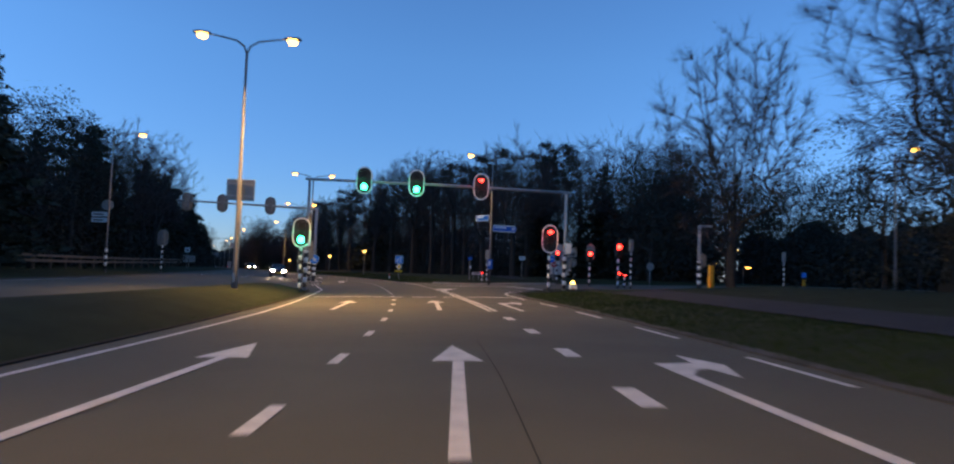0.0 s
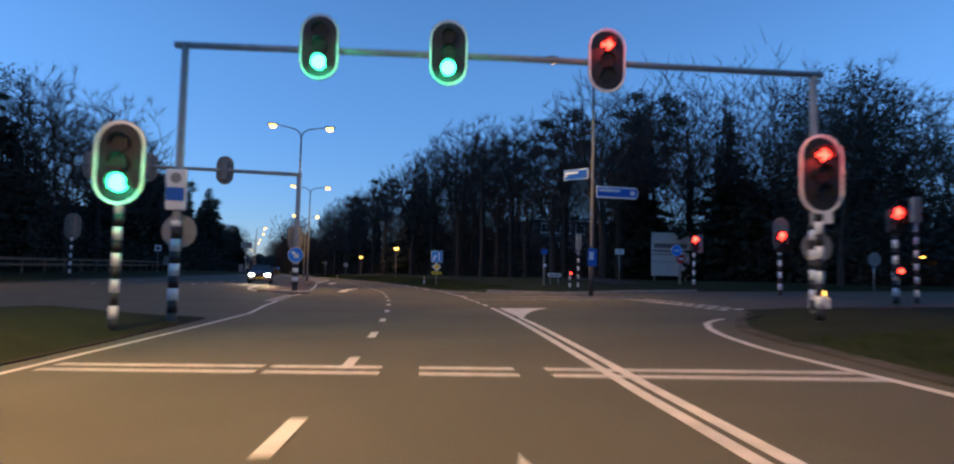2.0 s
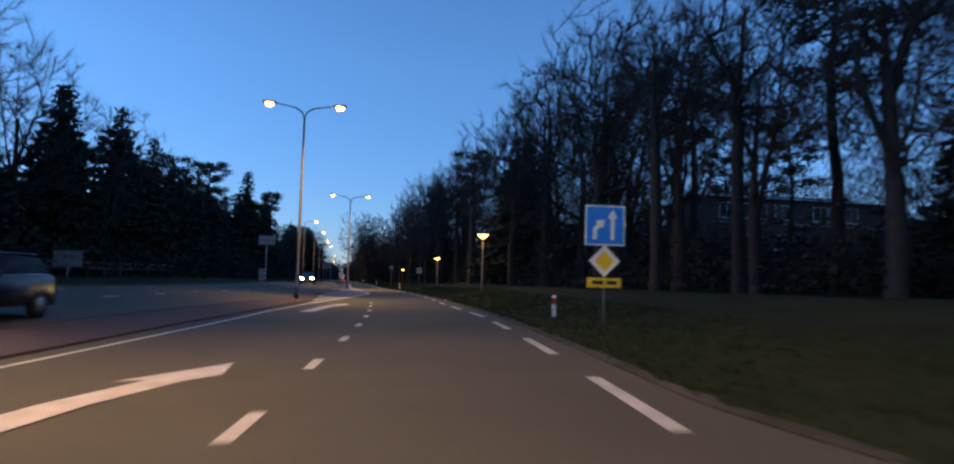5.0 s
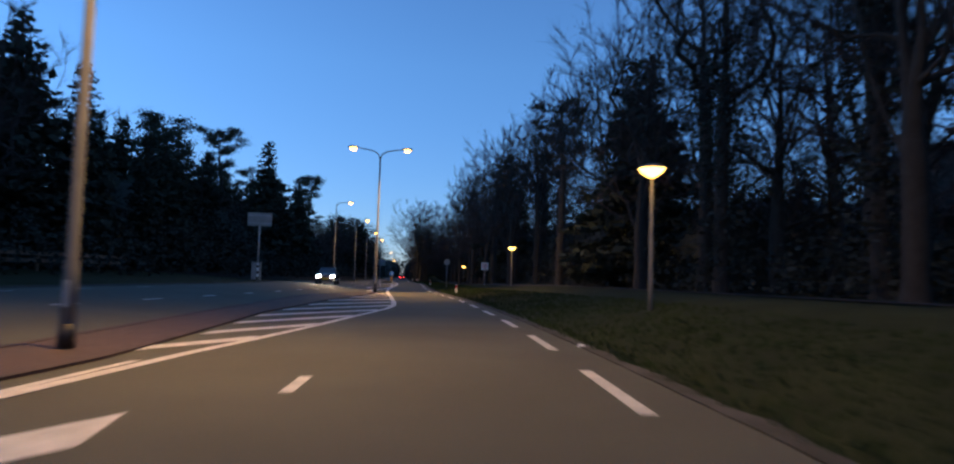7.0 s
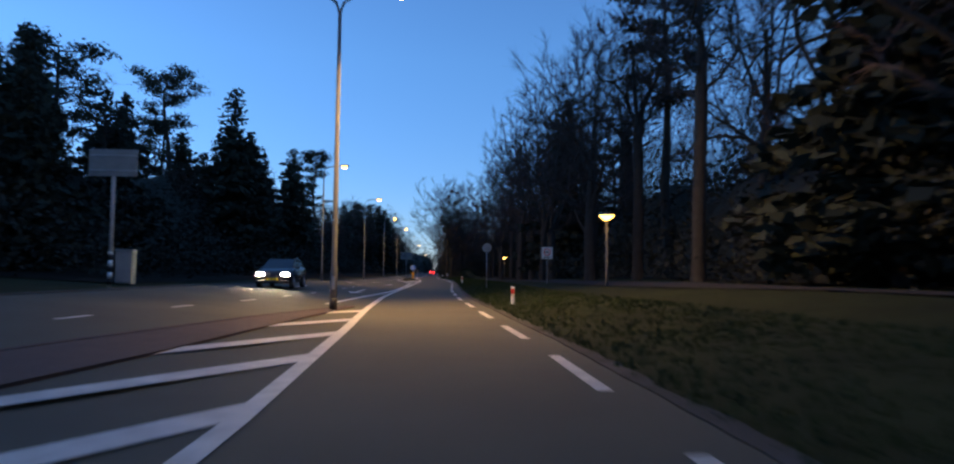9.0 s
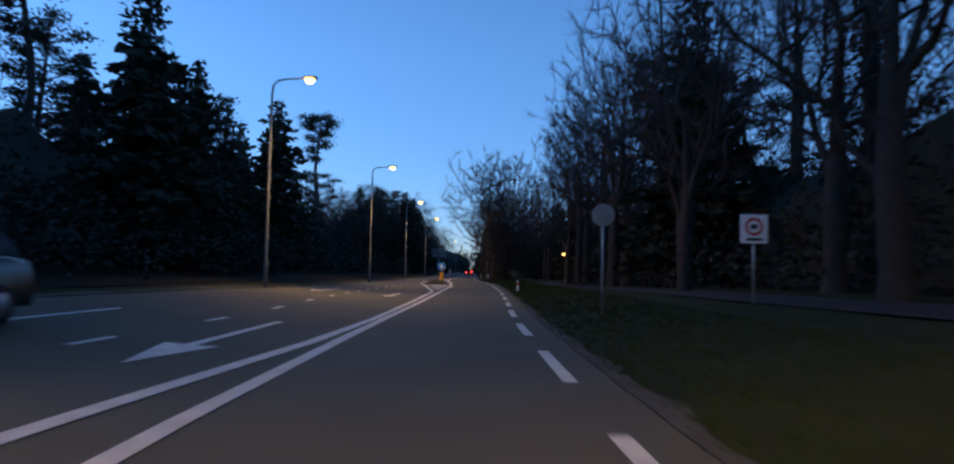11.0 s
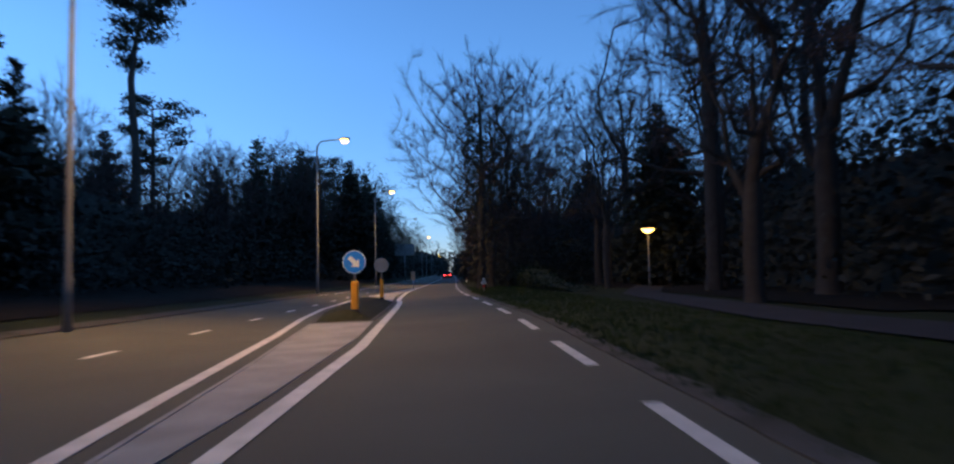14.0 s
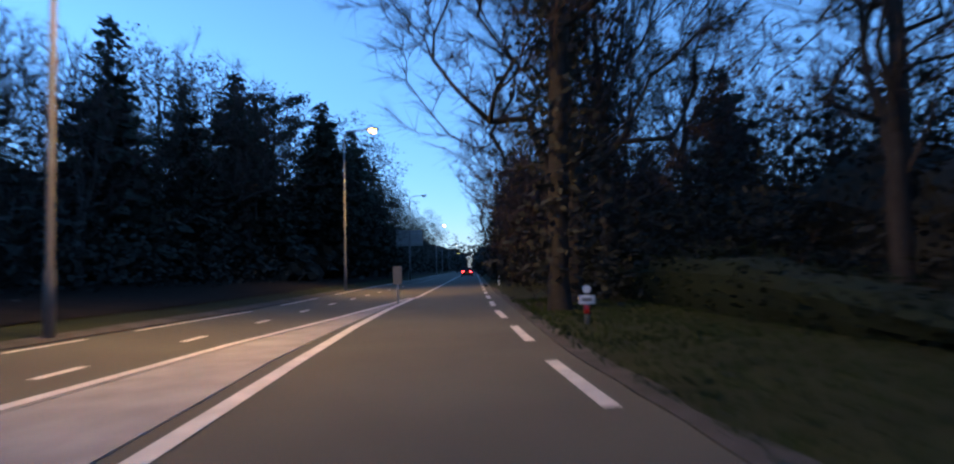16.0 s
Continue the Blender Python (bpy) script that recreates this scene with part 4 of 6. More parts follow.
def garden_lamp(s, d, z):
    g = height(s, d)
    t = thing("path_lamp", at(s, d, -0.1), "slim post-top path lamp with a glowing bowl", "street lamp", "path lamps")
    h = z - g + 0.1
    part("pole", Mesh().tube([(0, 0, 0), (0, 0, 0.8), (0, 0, h - 0.25)], [0.07, 0.06, 0.045], 10), LAMPPOLE, t, "", True)
    rings = lambda pr: [[(r * math.cos(a), r * math.sin(a), zz) for a in (2 * math.pi * k / 16 for k in range(16))] for r, zz in pr]
    part("bowl", Mesh().loft(rings([(0.06, h - 0.22), (0.16, h - 0.17), (0.29, h - 0.07), (0.35, h + 0.02)])), WARMLED, t, "glowing amber bowl", True)
    part("cap", Mesh().loft(rings([(0.37, h + 0.02), (0.34, h + 0.06), (0.2, h + 0.12), (0.05, h + 0.15)])), LAMPPOLE, t, "grey cap", True)
    data = bpy.data.lights.new("lamp_light", "POINT")
    data.energy, data.color, data.shadow_soft_size = 14, (1.0, 0.55, 0.2), 0.3
    ob = new("lamp_light", data)
    ob.parent = t
    ob.matrix_basis = pose(0, 0, h - 0.5)


for s, d, z in ((109.4, 6.4, 4.25), (149.7, 9.25, 3.95), (222.7, 11.3, 3.4)):
    garden_lamp(s, d, z)


# ---- signs and posts ----
def sign_post(t, h, r=0.03):
    part("post", Mesh().tube([(0, 0, -0.2), (0, 0, h)], r, 10), STEEL, t, "", True)


def lane_sign():
    t = thing("lane_sign", at(81.5, 5.1), "blue lane-merge sign over a priority diamond and yellow plate", "road sign")
    g = height(81.5, 5.1)
    z = 2.62 - g
    sign_post(t, z + 0.5)
    o = lambda w, h: [(-w, z - h), (w, z - h), (w, z + h), (-w, z + h)]
    b = part("merge_sign", Mesh().prism(o(0.48, 0.48), -0.07, -0.04), WHITE, t, "square sign with white rim")
    part("blue_face", Mesh().prism(o(0.45, 0.45), -0.078, -0.071), BLUE, b, "bright blue face")
    part("white_arrow", Mesh().prism([(0.14, z - 0.34), (0.22, z - 0.34), (0.22, z + 0.18), (0.29, z + 0.18), (0.18, z + 0.38), (0.07, z + 0.18), (0.14, z + 0.18)], -0.086, -0.079), WHITE, b)
    part("white_arrow", Mesh().prism([(-0.3, z - 0.34), (-0.2, z - 0.34), (-0.2, z - 0.12), (-0.1, z - 0.02), (-0.05, z - 0.08), (-0.02, z + 0.14), (-0.24, z + 0.1), (-0.18, z + 0.05), (-0.3, z - 0.08)], -0.086, -0.079), WHITE, b)
    zd = z - 0.85
    b = part("priority_sign", Mesh().prism([(0, zd - 0.38), (0.38, zd), (0, zd + 0.38), (-0.38, zd)], -0.06, -0.035), WHITE, t, "white diamond")
    part("yellow_centre", Mesh().prism([(0, zd - 0.24), (0.24, zd), (0, zd + 0.24), (-0.24, zd)], -0.068, -0.061), YELLOW, b, "yellow centre")
    zp = z - 1.37
    b = part("plate", Mesh().box(-0.42, 0.42, -0.06, -0.035, zp - 0.12, zp + 0.12, 0.01), YELLOW, t, "yellow plate")
    part("text_bar", Mesh().box(-0.3, -0.02, -0.068, -0.061, zp - 0.04, zp + 0.05), BLACK, b)
    part("text_bar", Mesh().box(0.05, 0.3, -0.068, -0.061, zp - 0.04, zp + 0.05), BLACK, b)


lane_sign()


def bollard_sign(s, d, z, back, w=0.1):
    g = height(s, d)
    t = thing("island_sign", at(s, d, 0.3), "orange bollard under " + ("the bare back of a round sign" if back else "a blue round arrow sign"), "road sign", "island signs")
    part("bollard", Mesh().box(-w, w, -0.8 * w, 0.8 * w, 0, 0.8, 0.03), AMBER, t, "orange plastic bollard")
    part("foot", Mesh().box(-w - 0.02, w + 0.02, -w, w, -0.06, 0.02, 0.01), BLACK, t)
    part("post", Mesh().tube([(0, 0, 0.78), (0, 0, z - g - 0.1)], 0.038, 10), STEEL, t, "", True)
    if back:
        part("round_sign", Mesh().disc(0.31, -0.06, -0.03, (0, z - g - 0.3), 28), SIGNBACK, t, "bare aluminium back")
    else:
        keep_right(t, 0, -0.08, z - g - 0.3, 0.33)


bollard_sign(205.4, -2.1, 1.6, False)
bollard_sign(215.0, -2.4, 1.62, True, 0.075)
t = thing("island_marker", at(241.5, -2.75), "narrow upright board seen from behind on the island tail", "road sign")
part("post", Mesh().tube([(0, 0, -0.1), (0, 0, 1.0)], 0.035, 8), STEEL, t, "", True)
part("board", Mesh().box(-0.17, 0.17, -0.04, -0.01, 0.75, 1.45, 0.02), SHIELDBACK, t, "weathered board back")


def marker_post(s, d, h=0.72):
    t = thing("marker_post", at(s, d), "slanted-top white roadside marker post with a red reflector", "marker post", "marker posts")
    o = [(-0.06, 0.03), (-0.03, -0.05), (0.03, -0.05), (0.06, 0.03)]
    part("post", Mesh().loft([[(x, y, -0.1) for x, y in o], [(x, y, h - 0.04) for x, y in o], [(x * 0.9, y, h + (0.0 if y > 0 else -0.04)) for x, y in o]]), WHITE, t)
    part("band", Mesh().loft([[(x * 1.03, y * 1.05, h - 0.26) for x, y in o], [(x * 1.03, y * 1.05, h - 0.08) for x, y in o]]), REDFILM, t, "red reflector band")


for s, d in ((85.0, 4.7), (141.7, 3.9), (184.4, 3.55), (262, 1.9)):
    marker_post(s, d, 0.64)


def distance_post():
    t = thing("distance_post", at(228.9, 2.5), "low post with a white number plate and orange band", "marker post")
    part("post", Mesh().tube([(0, 0, -0.1), (0, 0, 0.62)], 0.045, 10), STEEL, t, "", True)
    part("band", Mesh().tube([(0, 0, 0.22), (0, 0, 0.4)], 0.055, 10), REDFILM, t, "orange-red band", True)
    b = part("plate", Mesh().box(-0.16, 0.16, -0.06, -0.03, 0.42, 0.6, 0.01), WHITE, t, "white plate")
    part("number_bar", Mesh().box(-0.1, 0.1, -0.066, -0.061, 0.48, 0.54), SIGNBACK, b)
    part("reflector", Mesh().disc(0.08, -0.07, -0.02, (0, 0.72), 16), WHITE, t, "white round reflector")


distance_post()
stone = thing("marker_stone", at(104.5, 3.42), "low white painted stone at the edge of the verge", "marker stone")
part("stone", Mesh().box(-0.06, 0.06, -0.05, 0.05, -0.03, 0.05, 0.02), WHITE, stone)


def zone_sign():
    g = height(162.2, 8.4)
    t = thing("zone_sign", at(162.2, 8.4), "white square sign with a red ring at the footpath", "road sign")
    z = 2.5 - g
    sign_post(t, z + 0.4)
    b = part("panel", Mesh().box(-0.36, 0.36, -0.07, -0.04, z - 0.38, z + 0.38, 0.01), WHITE, t)
    ring = Mesh()
    n = 24
    v = [(r * math.cos(2 * math.pi * k / n), -0.075, z + 0.06 + r * math.sin(2 * math.pi * k / n)) for r in (0.24, 0.17) for k in range(n)]
    part("ring", ring.add(v, [(k, (k + 1) % n, n + (k + 1) % n, n + k) for k in range(n)]), REDFILM, b, "red ring")
    part("text_bar", Mesh().box(-0.09, 0.09, -0.077, -0.071, z, z + 0.12), BLACK, b)
    part("text_bar", Mesh().box(-0.2, 0.2, -0.077, -0.071, z - 0.31, z - 0.24), BLACK, b)


zone_sign()


def round_back(s, d, z, r=0.3):
    g = height(s, d)
    t = thing("round_sign", at(s, d), "bare back of a round sign on a thin post", "road sign")
    sign_post(t, z - g + r * 0.7)
    part("disc", Mesh().disc(r, -0.06, -0.035, (0, z - g), 24), SIGNBACK, t)
    part("bracket", Mesh().box(-0.1, 0.1, -0.036, 0.03, z - g - 0.05, z - g + 0.05), STEEL, t)


round_back(162.2, 4.44, 2.79)
round_back(56.0, 23.6, 2.44, 0.36)


def panel_back(s, d, z, w, h, label, striped=False):
    g = height(s, d)
    t = thing("road_sign", at(s, d), label, "road sign")
    part("post", Mesh().tube([(0, 0, -0.2), (0, 0, z - g + h * 0.4)], 0.07, 12), POLE, t, "", True)
    if striped:
        bands(t, 0.078, 0.1, 1.3, 0.22)
    b = part("panel", Mesh().box(-w / 2, w / 2, -0.1, -0.07, z - g - h / 2, z - g + h / 2, 0.01), SIGNBACK, t, "bare aluminium panel back")
    for q in (-0.28, 0.28):
        part("rail", Mesh().box(-w / 2 + 0.05, w / 2 - 0.05, -0.13, -0.1, z - g + q * h - 0.03, z - g + q * h + 0.03), STEEL, b)


panel_back(143.8, -10.75, 5.12, 1.75, 1.0, "back of a large sign on a tall banded pole", True)
panel_back(29.6, -7.55, 4.45, 1.15, 0.9, "back of a rectangular sign beside the lamp pole")
panel_back(297.0, -7.6, 5.1, 3.2, 1.9, "dark back of a wide direction board beside the road")
panel_back(112, -19.5, 1.95, 1.7, 1.0, "back of a low grey panel by the fence")


def small_square(s, d, z, w, label):
    g = height(s, d)
    t = thing("road_sign", at(s, d), label, "road sign")
    sign_post(t, z - g + w * 0.4)
    b = part("panel", Mesh().box(-w / 2, w / 2, -0.07, -0.04, z - g - w / 2, z - g + w / 2, 0.01), WHITE, t)
    part("symbol", Mesh().box(-w * 0.22, w * 0.22, -0.077, -0.071, z - g - w * 0.25, z - g + w * 0.25), BLACK, b)


small_square(101, -19.6, 3.1, 0.62, "small white square sign with a dark symbol")
plate_sign = thing("road_sign", at(73.6, 17.8), "small white plate with two dark bars on a thin post", "road sign")
zp = 3.2 - height(73.6, 17.8)
sign_post(plate_sign, zp + 0.15)
plate = part("panel", Mesh().box(-0.36, 0.36, -0.07, -0.04, zp - 0.2, zp + 0.2, 0.01), WHITE, plate_sign)
for q in (-0.07, 0.08):
    part("text_bar", Mesh().box(-0.26, 0.2, -0.077, -0.071, zp + q - 0.025, zp + q + 0.025), BLACK, plate)


def notice_board():
    a, b = spot(81.7, 25.0), spot(81.6, 28.8)
    t = thing("notice_board", Matrix.Translation(a) @ pose(0, 0, 0, 0, 0, math.degrees(math.atan2(b.y - a.y, b.x - a.x))), "large white project notice board on two posts", "billboard")
    w = (b - a).length
    z0, z1 = 1.5 - a.z, 5.45 - a.z
    for x in (0.35, w - 0.35):
        part("post", Mesh().box(x - 0.06, x + 0.06, 0.0, 0.12, -0.2, z1, 0.01), STEEL, t)
    p = part("upper_panel", Mesh().box(0, w, -0.06, -0.01, z0 + 2.0, z1, 0.01), WHITE, t, "white panel with a picture strip")
    part("picture", Mesh().box(0.25, w - 0.25, -0.07, -0.061, z0 + 2.55, z0 + 2.95), SIGNBACK, p, "dull green and grey picture strip")
    part("picture_base", Mesh().box(0.1, w - 0.1, -0.07, -0.061, z0 + 2.2, z0 + 2.36), SHIELDBACK, p)
    p = part("lower_panel", Mesh().box(0, w, -0.06, -0.01, z0, z0 + 1.93, 0.01), WHITE, t, "white panel")
    part("rule", Mesh().box(0.05, w - 0.05, -0.07, -0.061, z0 + 1.25, z0 + 1.29), SIGNBACK, p)
    part("text_bar", Mesh().box(w - 1.0, w - 0.4, -0.07, -0.061, z0 + 1.5, z0 + 1.62), SIGNBACK, p)


notice_board()


def street_name():
    t = thing("street_name_sign", at(68.2, 10.75), "low white street name sign on two short posts", "sign")
    for x in (-0.28, 0.28):
        part("post", Mesh().tube([(x, 0, -0.1), (x, 0, 0.72)], 0.025, 8), STEEL, t, "", True)
    b = part("panel", Mesh().box(-0.45, 0.45, -0.05, -0.03, 0.5, 0.74, 0.01), WHITE, t, "white panel")
    part("name_bar", Mesh().box(-0.36, 0.36, -0.056, -0.051, 0.58, 0.66), BLACK, b)
    t = thing("route_post", at(68.4, 10.1), "weathered grey wooden route post with a small plate", "post")
    part("post", Mesh().box(-0.06, 0.06, -0.06, 0.06, -0.1, 2.2, 0.02), SHIELDBACK, t)
    part("cap", Mesh().box(-0.2, 0.2, -0.085, -0.061, 2.05, 2.35, 0.01), BLUEDK, t, "small blue plate")
    part("plate", Mesh().box(-0.06, 0.14, -0.1, -0.081, 1.2, 1.4, 0.01), WHITE, t, "small white plate")
    t = thing("bollard", at(32.2, 15.0), "square yellow post in the grass", "bollard")
    part("post", Mesh().box(-0.12, 0.12, -0.12, 0.12, -0.1, 1.15, 0.03), AMBER, t)
    part("cap", Mesh().box(-0.13, 0.13, -0.13, 0.13, 1.15, 1.2, 0.02), BLACK, t)
    t = thing("utility_cabinet", at(146.5, -11.4), "grey utility cabinet at the edge of the wood", "cabinet")
    part("body", Mesh().box(-0.35, 0.35, -0.2, 0.2, 0, 1.35, 0.03), SIGNBACK, t)
    part("lid", Mesh().box(-0.38, 0.38, -0.23, 0.23, 1.35, 1.42, 0.02), SIGNBACK, t)
    part("door", Mesh().box(-0.3, 0.3, -0.215, -0.2, 0.12, 1.28, 0.01), POLE, t)


street_name()


def timber_rail():
    """A wooden guard rail along the wood."""
    for s in np.arange(38, 140, 3.2):
        a, b = spot(s, fence_d(s)), spot(s + 3.2, fence_d(s + 3.2))
        t = thing("guard_rail", Matrix.Translation(a) @ pose(0, 0, 0, 0, 0, math.degrees(math.atan2(b.y - a.y, b.x - a.x))), "weathered timber guard rail section along the wood", "guard rail", "guard rail sections")
        w = (b - a).length
        dz = b.z - a.z
        part("post", Mesh().box(-0.09, 0.09, -0.08, 0.08, -0.2, 1.05, 0.02), WOOD, t)
        for z in (0.5, 0.88):
            v = [(0, -0.12, z), (0, -0.08, z), (0, -0.08, z + 0.2), (0, -0.12, z + 0.2)]
            part("rail", Mesh().loft([v, [(w - 0.01, y, q + dz) for _, y, q in v]]), WOOD, t)


def fence_d(s):
    return lin(s, [38, 60, 75, 100, 140], [-25.5, -25, -24, -21.5, -19])


timber_rail()


# ---- cars ----
def car(s, d, turn, paint, label, front_lit, tail_lit):
    t = thing("car", at(s, d, 0, turn), label, "car", "cars")
    prof = [(-2.02, 0.28), (-2.05, 0.55), (-1.98, 0.82), (-1.9, 0.95), (-1.45, 1.02), (1.0, 0.98), (1.75, 0.8), (1.98, 0.62), (2.02, 0.3)]
    rings = []
    for x, k in ((-0.84, 0.05), (-0.8, 0.0), (0.8, 0.0), (0.84, 0.05)):
        rings.append([(x, y * (1 - k * 0.4), z - (k if z > 0.9 else -k * 0.4)) for y, z in prof])
    part("body", Mesh().loft(rings[::-1]), paint, t, "", True)
    cab = [(-1.95, 0.95), (-1.55, 1.38), (-1.1, 1.46), (0.1, 1.44), (1.05, 0.96)]
    part("cabin", Mesh().loft([[(x * (1.0 if z < 1.2 else 0.82), y, z) for y, z in cab] for x in (0.76, -0.76)]), GLASSDARK, t, "dark glasshouse")
    part("roof", Mesh().box(-0.6, 0.6, -1.5, 0.05, 1.43, 1.475, 0.02), paint, t)
    for y in (-1.25, 1.28):
        for x in (-0.78, 0.78):
            w = part("wheel", Mesh().tube([(x - 0.09, y, 0.3), (x + 0.09, y, 0.3)], 0.3, 18), RUBBER, t, "black tyre", True)
            part("rim", Mesh().tube([(x - 0.095, y, 0.3), (x + 0.095, y, 0.3)], 0.19, 12), STEEL, w, "", True)
    for x in (-0.58, 0.58):
        part("headlight", Mesh().box(x - 0.17, x + 0.17, 1.86, 2.0, 0.6, 0.76, 0.04), HEADLIT if front_lit else WHITE, t, "lit headlight" if front_lit else "")
        part("tail_light", Mesh().box(x - 0.14, x + 0.14, -2.06, -1.95, 0.72, 0.9, 0.03), TAILLIT if tail_lit else REDFILM, t, "lit red tail light" if tail_lit else "")
        part("mirror", Mesh().box(x * 1.55 - 0.09, x * 1.55 + 0.09, 0.55, 0.7, 0.95, 1.08, 0.03), paint, t)
    part("number_plate", Mesh().box(-0.26, 0.26, 2.0, 2.035, 0.4, 0.51), YELLOW, t, "blank yellow plate")
    part("number_plate", Mesh().box(-0.26, 0.26, -2.075, -2.04, 0.56, 0.67), YELLOW, t, "blank yellow plate")
    part("bumper", Mesh().box(-0.8, 0.8, 1.9, 2.06, 0.25, 0.42, 0.04), BLACK, t)
    part("bumper", Mesh().box(-0.8, 0.8, -2.1, -1.95, 0.25, 0.45, 0.04), BLACK, t)
    if front_lit:
        for x in (-0.58, 0.58):
            data = bpy.data.lights.new("headlight_beam", "SPOT")
            data.energy, data.color, data.spot_size, data.spot_blend, data.shadow_soft_size = 320, (1.0, 0.8, 0.52), radians(60), 0.7, 0.06
            ob = new("headlight_beam", data)
            ob.parent = t
            ob.matrix_basis = pose(x, 2.05, 0.66, 84, 0, 0)
    return t


car(81.2, -8.9, 181, CARBLACK, "dark hatchback waiting with headlights on", True, False)
car(153.0, -6.6, 180, CARBLACK, "dark saloon with headlights on in the oncoming lane", True, False)
car(318.0, -0.9, 0, CARRED, "dark red hatchback seen from behind with lit tail lights", False, True)


# ---- houses behind the trees ----
def house(s, d, turn, label, w, deep, eaves, ridge, upper, lower, zu, zl):
    t = thing("house", at(s, d, -0.1, turn), label, "house")
    part("wall", Mesh().box(0, w, 0, deep, -0.3, eaves), WALLBRICK, t, "brown brick walls")
    roof = [(-0.4, -0.4, eaves), (w + 0.4, -0.4, eaves), (w + 0.4, deep + 0.4, eaves), (-0.4, deep + 0.4, eaves), (3.0, deep / 2, ridge), (w - 3.0, deep / 2, ridge)]
    r = part("roof", Mesh().add(roof, [(0, 1, 5, 4), (1, 2, 5), (2, 3, 4, 5), (3, 0, 4), (3, 2, 1, 0)]), ROOFTILE, t, "dark tiled hipped roof")
    part("chimney", Mesh().box(w * 0.3, w * 0.3 + 0.8, deep / 2 - 0.4, deep / 2 + 0.4, ridge - 1, ridge + 0.9, 0.03), WALLBRICK, r)
    for xs, z in ((upper, zu), (lower, zl)):
        for x in xs:
            win = part("window", Mesh().box(x - 0.08, x + 1.68, -0.05, 0.0, z - 0.08, z + 1.5), FRAMEWHITE, t, "white framed window")
            for j in range(2):
                x0 = x + 0.03 + j * 0.82
                part("pane", Mesh().box(x0, x0 + 0.73, -0.06, -0.051, z, z + 1.4), PANE, win, "dark pane")
            part("sill", Mesh().box(x - 0.15, x + 1.75, -0.14, -0.051, z - 0.16, z - 0.08), FRAMEWHITE, win)
    part("ledge", Mesh().box(-0.05, w + 0.05, -0.1, -0.002, zu - 0.62, zu - 0.42, 0.01), CONCRETE, t, "pale stone ledge")
    part("gutter", Mesh().tube([(-0.4, -0.45, eaves), (w + 0.4, -0.45, eaves)], 0.07, 8), FRAMEWHITE, t, "", True)


house(128.5, 34.5, 0, "brick villa with white window frames behind the trees", 22, 10, 9.9, 11.0, (0.9, 2.8, 4.7, 7.4, 12.0, 13.9, 15.8), (3.4, 7.4, 14.4), 7.8, 4.6)
house(152, 32, 2, "brick house with a pale gutter among the trees", 16, 9, 7.6, 9.4, (1.4, 4.0, 8.6, 11.6), (2.4, 7.0, 12.0), 5.6, 2.6)


